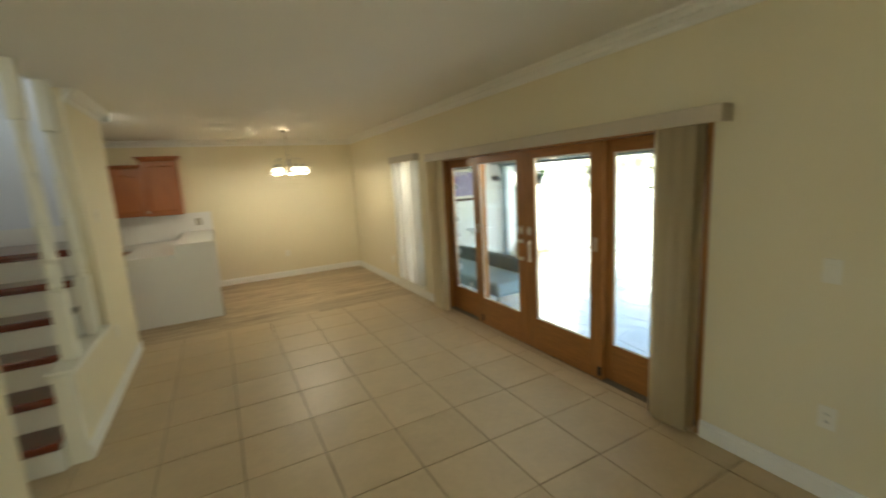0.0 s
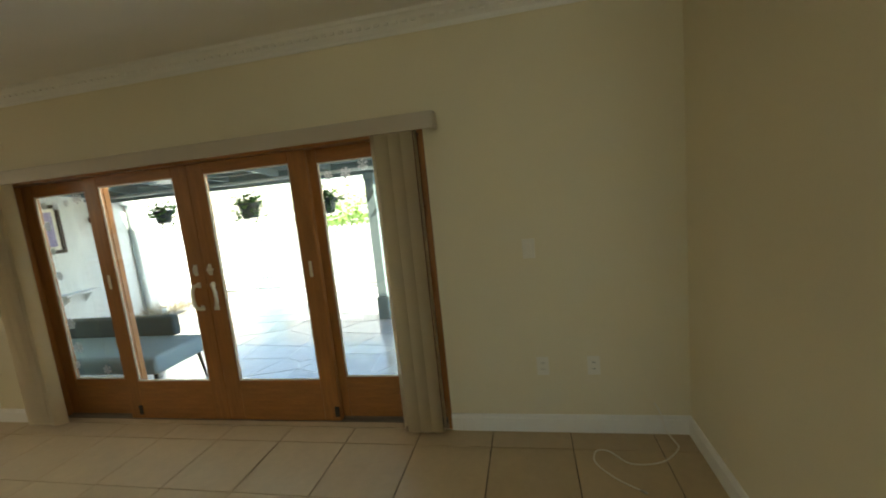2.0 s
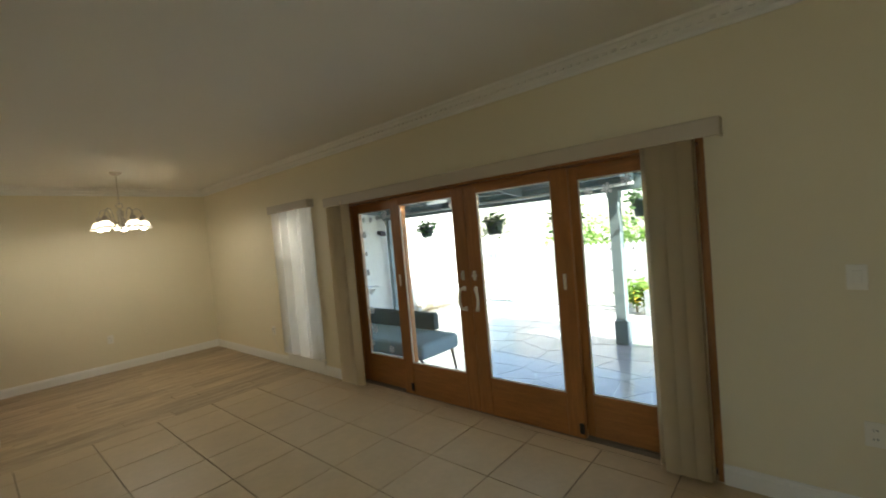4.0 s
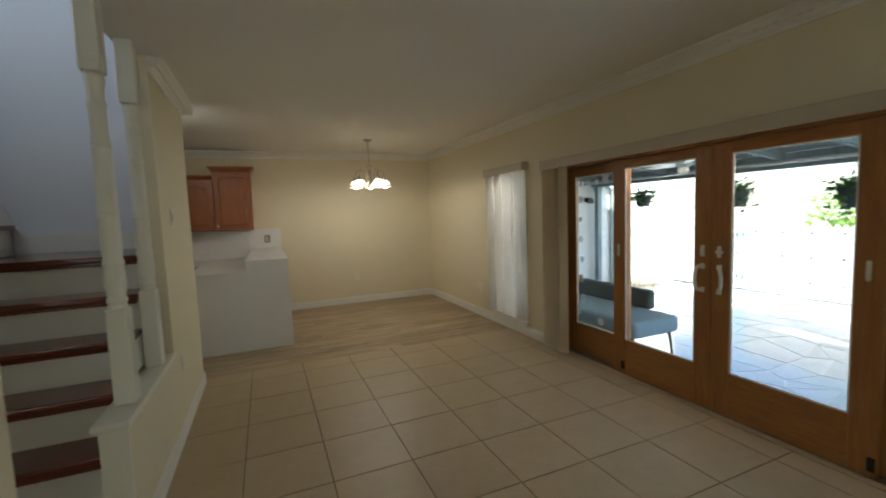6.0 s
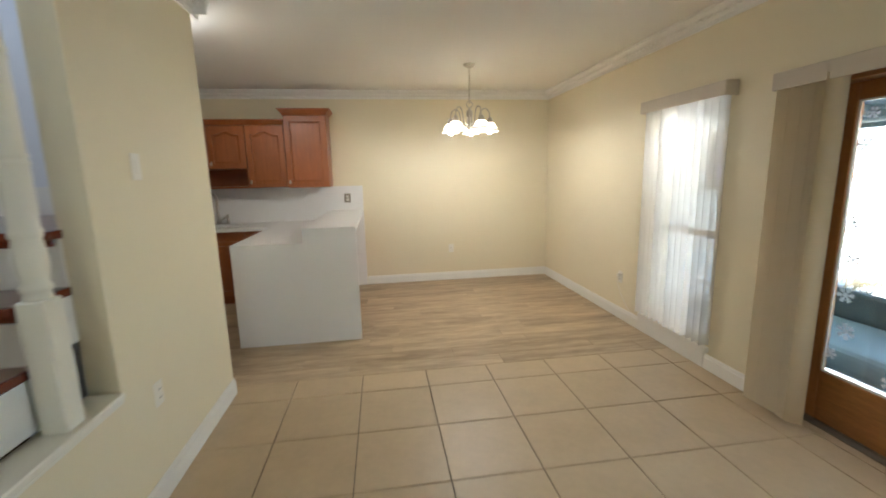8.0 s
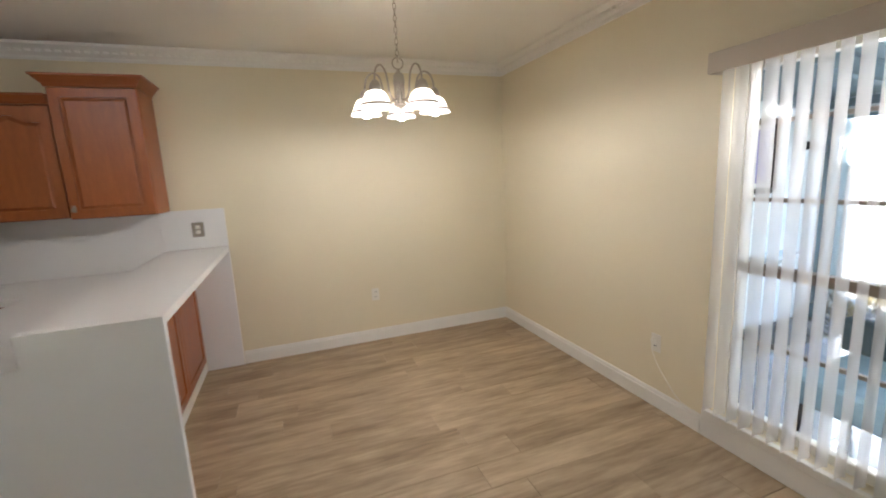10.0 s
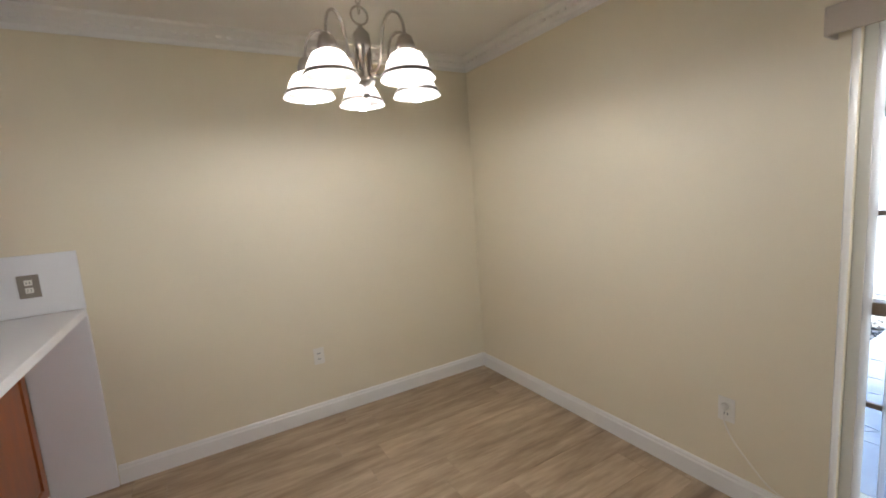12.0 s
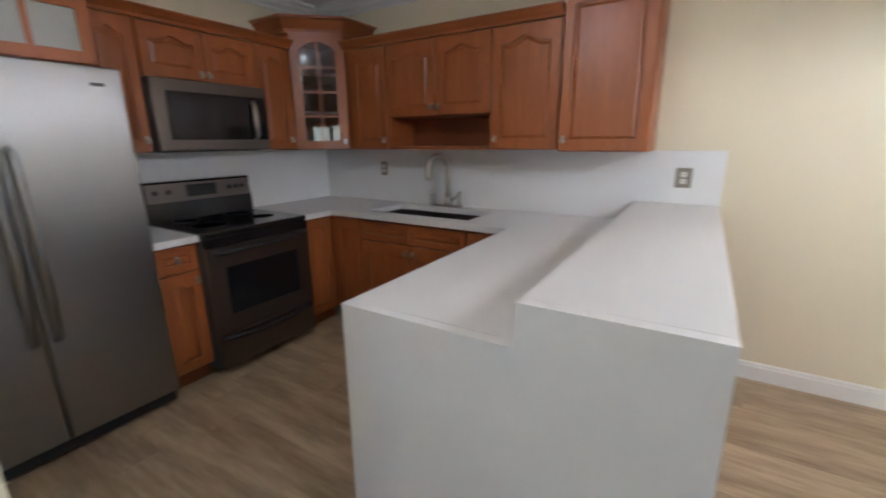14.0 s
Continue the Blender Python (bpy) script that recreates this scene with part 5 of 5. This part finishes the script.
for px, y, w, fh, lab in ((2.70, -5.62, 0.062, 0.30, "blue-grey square patio post with a dark footing"), (2.79, -1.32, 0.045, 0.16, "blue-grey square patio post by the garden wall")):
    p = thing("patio_post", (px, y, GZ), lab, "post", "patio posts")
    part("shaft", box(px - w, px + w, y - w, y + w, GZ + fh, 1.86, bev=0.006), M_EAVE2, p)
    part("footing", box(px - w - 0.02, px + w + 0.02, y - w - 0.02, y + w + 0.02, GZ, GZ + fh, bev=0.01), M_EAVE, p, "dark grey footing")
    part("capital", box(px - w - 0.01, px + w + 0.01, y - w - 0.01, y + w + 0.01, 1.78, 1.858, bev=0.006), M_EAVE2, p)
ds = thing("downspout", (3.22, -1.26, GZ), "pale metal downspout strapped to the garden wall", "downpipe")
part("pipe", tube(bmesh.new(), [(2.99, -1.30, 1.98), (3.06, -1.27, 1.90), (3.20, -1.25, 1.84), (3.22, -1.25, 1.72), (3.22, -1.25, 0.12), (3.24, -1.27, 0.05), (3.32, -1.35, 0.0), (3.40, -1.42, -0.01)], 0.052, 12), M_ZINC, ds)
for z in (0.6, 1.4):
    part("strap", box(3.16, 3.28, -1.31, -1.199, z, z + 0.03, bev=0.003), M_ZINC, ds)
fl = thing("flood_lamp", (2.6, -1.25, 1.62), "small black flood lamp on the garden wall", "lamp")
part("bracket", box(2.58, 2.62, -1.26, -1.199, 1.60, 1.66, bev=0.004), M_BLACK_M, fl)
part("lamp_head", prism(bmesh.new(), [(-1.36, 1.57), (-1.25, 1.62), (-1.25, 1.68), (-1.35, 1.65)], "x", 2.54, 2.66), M_BLACK_M, fl)


def leaf_cloud(bm, c, r, n, size, rng, drop=0.0):
    """Many small folded leaves in an uneven clump."""
    for _ in range(n):
        d = Vector((rng.gauss(0, 1), rng.gauss(0, 1), rng.gauss(0, 1))).normalized() * (rng.random() ** 0.5)
        p = Vector(c) + Vector((d.x * r[0], d.y * r[1], d.z * r[2] - (drop * rng.random() ** 3)))
        u = Vector((rng.gauss(0, 1), rng.gauss(0, 1), rng.gauss(0, 0.5))).normalized()
        v = u.orthogonal().normalized()
        w = u.cross(v)
        s = size * rng.uniform(0.6, 1.3)
        a, b, cc, dd = p, p + u * s * 0.5 + v * s * 0.3 + w * s * 0.1, p + u * s, p + u * s * 0.5 - v * s * 0.3 + w * s * 0.1
        vs = [bm.verts.new(q) for q in (a, b, cc, dd)]
        bm.faces.new((vs[0], vs[1], vs[2]))
        bm.faces.new((vs[0], vs[2], vs[3]))
    return bm


rng = random.Random(21)
for y, z, s, lab in ((-2.31, 1.57, 1.15, "dark hanging pot with trailing green plant"), (-3.75, 1.54, 1.3, "dark hanging pot with bushy green plant"), (-4.92, 1.50, 1.3, "green hanging pot with a leafy plant"), (-5.93, 1.62, 1.3, "large dark hanging pot with a leafy plant")):
    hp = thing("hanging_pot", (2.79, y, z), lab, "hanging plant", "hanging pots")
    part("pot", lathe(bmesh.new(), [(0.075 * s, -0.08 * s), (0.105 * s, 0.05 * s), (0.115 * s, 0.06 * s), (0.115 * s, 0.085 * s), (0.10 * s, 0.085 * s), (0.095 * s, 0.05 * s), (0, 0.05 * s)], (2.79, y, z), 20), M_POT, hp)
    part("plant", leaf_cloud(bmesh.new(), (2.79, y, z + 0.11 * s), (0.17 * s, 0.17 * s, 0.09 * s), 230, 0.075, rng, 0.26), M_LEAF_D, hp, "trailing green leaves")
    bm = bmesh.new()
    top = (2.79, y, 1.86 if y > -5.95 else 2.06)
    for k in range(3):
        a = 2.1 * k
        tube(bm, [(2.79 + 0.11 * s * math.cos(a), y + 0.11 * s * math.sin(a), z + 0.075 * s), top], 0.0025, 4)
    part("hanger", bm, M_BLACK_M, hp)

pt = thing("wall_painting", (1.86, -1.21, 1.55), "violet abstract painting in a dark frame on stucco", "painting")
bm = bmesh.new()
for q in ((1.53, 2.19, 1.22, 1.27), (1.53, 2.19, 1.84, 1.89), (1.53, 1.58, 1.27, 1.84), (2.14, 2.19, 1.27, 1.84)):
    bx(bm, q[0], q[1], -1.235, -1.2005, q[2], q[3], bev=0.004)
part("picture_frame", bm, M_NEWEL, pt)
part("mount", box(1.58, 2.14, -1.215, -1.2005, 1.27, 1.84), M_PLASTIC, pt)
part("canvas", box(1.63, 2.09, -1.219, -1.2155, 1.32, 1.79), M_ART, pt)
sh = thing("wall_shelf", (2.15, -1.3, 0.62), "small white bracketed shelf on the stucco wall", "shelf")
part("board", box(1.90, 2.40, -1.40, -1.2005, 0.62, 0.65, bev=0.004), M_FENCE, sh)
for x in (2.0, 2.3):
    part("bracket", prism(bmesh.new(), [(-1.2005, 0.62), (-1.36, 0.62), (-1.2005, 0.48)], "x", x, x + 0.02), M_FENCE, sh)

# chaise by the doors
bn = thing("patio_chaise", (0.75, -3.5, GZ), "slate-blue upholstered patio bench with a low dark back", "bench")
part("seat", box(0.40, 1.02, -4.32, -2.45, 0.20, 0.37, bev=0.08, seg=5), M_CHAISE, bn, "slate-blue cushioned seat")
part("backrest", box(0.98, 1.08, -3.98, -2.40, 0.36, 0.57, bev=0.048, seg=5), M_CHAISE_B, bn, "dark slate back bolster")
for y in (-3.75, -3.2, -2.65):
    part("back_support", box(1.015, 1.045, y - 0.02, y + 0.02, 0.25, 0.45, bev=0.004), M_BLACK_M, bn)
for x in (0.46, 0.96):
    for y in (-4.24, -2.53):
        part("leg", tube(bmesh.new(), [(x, y, 0.21), (x + (0.02 if x > 0.7 else -0.02), y - (0.03 if y < -3 else -0.03), GZ)], [0.018, 0.011], 8), M_BLACK_M, bn)

fan = thing("ceiling_fan", (2.0, -3.6, 2.1), "pale metal patio ceiling fan with a lit lamp", "fan")
bm = tube(bmesh.new(), [(2.0, -3.6, 2.15), (2.0, -3.6, 2.03)], 0.012, 8)
lathe(bm, [(0.05, -0.05), (0.09, -0.03), (0.09, 0.02), (0.05, 0.04)], (2.0, -3.6, 2.0), 20)
part("motor", bm, M_ZINC, fan)
for k in range(5):
    a = radians(72 * k + 10)
    b = box(0.08, 0.58, -0.06, 0.06, -0.004, 0.004, bev=0.002)
    bmesh.ops.transform(b, matrix=Matrix.Translation((2.0, -3.6, 1.99)) @ Euler((radians(8), 0, a)).to_matrix().to_4x4(), verts=b.verts)
    part("blade", b, M_ZINC, fan)
part("lamp_globe", lathe(bmesh.new(), [(0, -0.13), (0.04, -0.125), (0.065, -0.10), (0.06, -0.06), (0.045, -0.05)], (2.0, -3.6, 2.0), 16), M_SHADE, fan, "lit glass lamp")

# picket fence
fe = thing("picket_fence", (4.87, -5.5, GZ), "white painted picket fence round the patio", "fence")
for z in (0.15, 0.86):
    part("rail", box(4.90, 4.94, -10.4, -1.21, z, z + 0.09, bev=0.004), M_FENCE, fe)
for k in range(5):
    y = -1.5 - k * 2.1
    part("fence_post", box(4.94, 5.04, y - 0.05, y + 0.05, GZ - 0.02, 1.14, bev=0.006), M_FENCE, fe)
pk = bpy.data.meshes.new("picket")
bm = prism(bmesh.new(), [(-0.045, 0), (0.045, 0), (0.045, 1.10), (0.0, 1.15), (-0.045, 1.10)], "x", 0.0, 0.018)
bm.to_mesh(pk)
bm.free()
pk.materials.append(M_FENCE)
for k in range(92):
    if -2.66 < -1.30 - k * 0.099 < -2.08:
        continue
    o = new("picket", pk)
    o.parent = fe
    o.location = (4.88 - 4.87, -1.30 - k * 0.099 + 5.5, rng.uniform(-0.004, 0.004) + 0.02)
bolt = bpy.data.meshes.new("bolt")
bm = lathe(bmesh.new(), [(0.0, 0.012), (0.010, 0.011), (0.016, 0.006), (0.017, 0.0)], (0, 0, 0), 8, Euler((0, radians(-90), 0)).to_matrix().to_4x4())
bm.to_mesh(bolt)
bm.free()
bolt.materials.append(M_BLACK_M)
for k in range(19):
    for z in (0.20, 0.60, 0.98):
        o = new("bolt", bolt)
        o.parent = fe
        o.location = (4.879 - 4.87, -2.786 - k * 0.396 + 5.5, z - GZ)
M_GATE = mat("pale_blue_gate_paint", (0.50, 0.64, 0.70), 0.5, var=0.06, scale=5, fine=60, bump=0.05)
gt = thing("garden_gate", (4.87, -2.37, GZ), "pale blue slatted garden gate in the fence", "gate")
for z in (0.13, 0.55, 0.90):
    part("rail", box(4.90, 4.935, -2.65, -2.09, z, z + 0.07, bev=0.003), M_GATE, gt)
for k in range(6):
    y = -2.615 + k * 0.098
    part("slat", box(4.88, 4.899, y - 0.03, y + 0.03, GZ + 0.03, 1.06, bev=0.004), M_GATE, gt)

# planting
bm = bmesh.new()
for k in range(46):
    y = -3.3 - k * 0.17
    leaf_cloud(bm, (5.9 + rng.uniform(-0.3, 0.4), y, 0.75 + rng.uniform(-0.15, 0.25)), (0.5, 0.35, 0.75 + rng.uniform(-0.1, 0.25)), 260, 0.11, rng)
tagged(solo("hedge", bm, M_LEAF, "sunlit leafy green hedge behind the fence", "hedge"), kind="stuff")
bu = thing("flowering_bush", (4.55, -5.25, GZ), "low green bush with yellow flowers by the fence", "bush")
part("stem", tube(bmesh.new(), [(4.55, -5.25, GZ - 0.02), (4.56, -5.24, 0.25)], 0.02, 6), M_STRAW, bu)
part("foliage", leaf_cloud(bmesh.new(), (4.55, -5.25, 0.28), (0.26, 0.30, 0.24), 420, 0.09, rng), M_LEAF, bu, "fresh green leaves")
part("flowers", leaf_cloud(bmesh.new(), (4.47, -5.25, 0.22), (0.22, 0.24, 0.16), 60, 0.07, rng), M_YELLOW, bu, "yellow flowers")
pb = thing("planter_box", (4.5, -5.65, GZ), "pale blue-grey square planter by the fence", "planter")
bm = bmesh.new()
for q in ((4.30, 4.33, -5.86, -5.44), (4.69, 4.72, -5.86, -5.44), (4.33, 4.69, -5.86, -5.89), (4.33, 4.69, -5.47, -5.44)):
    bx(bm, *q, GZ, 0.34, bev=0.004)
part("box", bm, M_ZINC, pb)
part("soil", box(4.33, 4.69, -5.89, -5.47, GZ, 0.28), M_EARTH, pb)
# gravel bed and weeds along the wall
bm = bmesh.new()
for _ in range(1500):
    x, y = rng.uniform(0.25, 4.8), rng.uniform(-1.72, -1.22)
    s = rng.uniform(0.012, 0.034)
    m = Matrix.LocRotScale((x, y, GZ - 0.03 + s * 0.45), Euler((rng.random(), rng.random(), rng.random() * 6)), (s, s * rng.uniform(0.6, 1), s * 0.6))
    bmesh.ops.create_icosphere(bm, subdivisions=1, radius=1, matrix=m)
tagged(solo("gravel_bed", bm, M_PEBBLE, "grey pebbles along the garden wall", "gravel"), kind="stuff")
bm = bmesh.new()
for _ in range(240):
    x, y = rng.gauss(3.55, 0.35), rng.uniform(-1.5, -1.22)
    h = rng.uniform(0.06, 0.28)
    tube(bm, [(x, y, GZ - 0.03), (x + rng.gauss(0, 0.04), y - rng.random() * 0.04, GZ + h * 0.6), (x + rng.gauss(0, 0.1), y - rng.random() * 0.1, GZ + h)], [0.003, 0.0025, 0.001], 4)
tagged(solo("dry_weeds", bm, M_STRAW, "dry straw-coloured weeds at the wall foot", "weeds"), kind="stuff")

# snowflake stickers on the fixed panels
bm = bmesh.new()
for k in range(6):
    a = Euler((radians(60 * k), 0, 0)).to_matrix().to_4x4()
    b = bmesh.new()
    bx(b, 0, 0.0008, -0.0045, 0.0045, 0, 0.040)
    for z in (0.018, 0.029):
        for s in (1, -1):
            bb = bmesh.new()
            bx(bb, 0.0001, 0.0007, -0.0032, 0.0032, 0, 0.014)
            bmesh.ops.transform(bb, matrix=a @ Matrix.Translation((0, 0, z)) @ Euler((s * radians(50), 0, 0)).to_matrix().to_4x4(), verts=bb.verts)
            tmp = bpy.data.meshes.new("arm")
            bb.to_mesh(tmp)
            bm.from_mesh(tmp)
            bpy.data.meshes.remove(tmp)
            bb.free()
    bmesh.ops.transform(b, matrix=a, verts=b.verts)
    tmp = bpy.data.meshes.new("arm")
    b.to_mesh(tmp)
    bm.from_mesh(tmp)
    bpy.data.meshes.remove(tmp)
    b.free()
flake = solo("snowflake_sticker", bm, M_FLAKE, "white snowflake sticker on the door glass", "sticker", "snowflake stickers")
spots = []
for y0, y1 in ((-4.38, -3.84), (-6.85, -6.25)):
    for k in range(5):
        spots.append((y0 + 0.05 + k * (y1 - y0 - 0.1) / 4, 1.74 + rng.uniform(-0.03, 0.03)))
        if k % 2 == 0 and y0 > -5:
            spots.append((y0 + 0.05 + k * (y1 - y0 - 0.1) / 4 + rng.uniform(-0.04, 0.04), 0.45 + rng.uniform(-0.09, 0.14)))
    for k in range(6):
        spots.append((y1 - 0.05 + rng.uniform(-0.03, 0.02) if y0 > -5 else y0 + 0.05 + rng.uniform(-0.02, 0.03), 0.58 + k * 0.2))
for k, (y, z) in enumerate(spots):
    m = Matrix.Translation((0.1318, y, z)) @ Euler((rng.random() * 3, 0, 0)).to_matrix().to_4x4()
    s = rng.uniform(0.65, 1.15)
    if k == 0:
        flake.matrix_basis = m @ Matrix.Scale(s, 4)
    else:
        c = copy_thing(flake, m)
        c.scale = (1, s, s)


# ---- floor pieces ----
def piece(name, parent, mesh, x, y, z, rz=0.0):
    ob = new(name, mesh)
    ob.parent = parent
    ob.location = (x, y, z)
    ob.rotation_euler = (0, 0, rz)
    return ob


def slab_mesh(name, w, d, h, bev, material):
    bm = box(-w / 2, w / 2, -d / 2, d / 2, -h, 0, bev=bev)
    me = bpy.data.meshes.new(name)
    bm.to_mesh(me)
    bm.free()
    me.materials.append(material)
    return me


random.seed(11)
P = 0.474
tiles = {}
for i in range(-4, 20):
    for j in range(-14, 8):
        x0, x1 = -2.075 + (j - 1) * P, -2.075 + j * P
        y0, y1 = -4.42 - i * P, -4.42 - (i - 1) * P
        cx0, cx1 = max(x0, -7.0 if y0 < -5.0 else -4.3), min(x1, 0.0)
        cy0, cy1 = max(y0, -10.6), min(y1, SEAM_Y)
        if cx1 - cx0 < 0.03 or cy1 - cy0 < 0.03 or (x1 < LEFT_X - 0.2 and y1 > -4.9) or (x1 < -4.0 and y0 < -7.0):
            continue
        key = (round(cx1 - cx0, 3), round(cy1 - cy0, 3))
        if key not in tiles:
            tiles[key] = slab_mesh("tile", key[0] - 0.006, key[1] - 0.006, 0.008, 0.0015, M_TILE)
        piece("tile", floor, tiles[key], (cx0 + cx1) / 2, (cy0 + cy1) / 2, random.uniform(-0.0004, 0.0004))
random.seed(12)
planks = {}
y = SEAM_Y
while y < -0.01:
    w = min(0.182, 0.0 - y)
    x = -5.8 - random.uniform(0, 1.1)
    while x < 0:
        x1 = x + 1.22
        a, b = max(x, -5.8), min(x1, 0.0)
        if b - a > 0.004:
            key = (round(b - a, 3), round(w, 3))
            if key not in planks:
                planks[key] = slab_mesh("plank", key[0] - 0.0012, key[1] - 0.0012, 0.008, 0.001, M_PLANK)
            piece("plank", floor, planks[key], (a + b) / 2, y + w / 2, random.uniform(-0.0003, 0.0003))
        x = x1
    y += 0.182

# flagstones
random.seed(31)
nx, ny, stp = 12, 22, 0.392
pts = {}
for i in range(nx + 1):
    for j in range(ny + 1):
        jx = 0 if i in (0, nx) else random.uniform(-0.15, 0.15)
        jy = 0 if j in (0, ny) else random.uniform(-0.15, 0.15)
        pts[i, j] = Vector((0.2 + i * 4.7 / nx + jx, -1.70 - j * stp + jy, 0))
for i in range(nx):
    for j in range(ny):
        q = [pts[i, j], pts[i + 1, j], pts[i + 1, j + 1], pts[i, j + 1]]
        if random.random() < 0.13:
            polys = [[q[0], q[1], q[2]], [q[0], q[2], q[3]]] if random.random() < 0.5 else [[q[0], q[1], q[3]], [q[1], q[2], q[3]]]
        else:
            polys = [q]
        for po in polys:
            c = sum(po, Vector()) / len(po)
            inset = [p + (c - p).normalized() * 0.007 for p in po]
            bm = prism(bmesh.new(), [((p - c).x, (p - c).y) for p in inset], "z", -0.03, 0.0)
            bmesh.ops.recalc_face_normals(bm, faces=bm.faces)
            me = bpy.data.meshes.new("flagstone")
            bm.to_mesh(me)
            bm.free()
            me.materials.append(M_STONE)
            piece("flagstone", pv, me, c.x, c.y, GZ + random.uniform(-0.0005, 0.001))
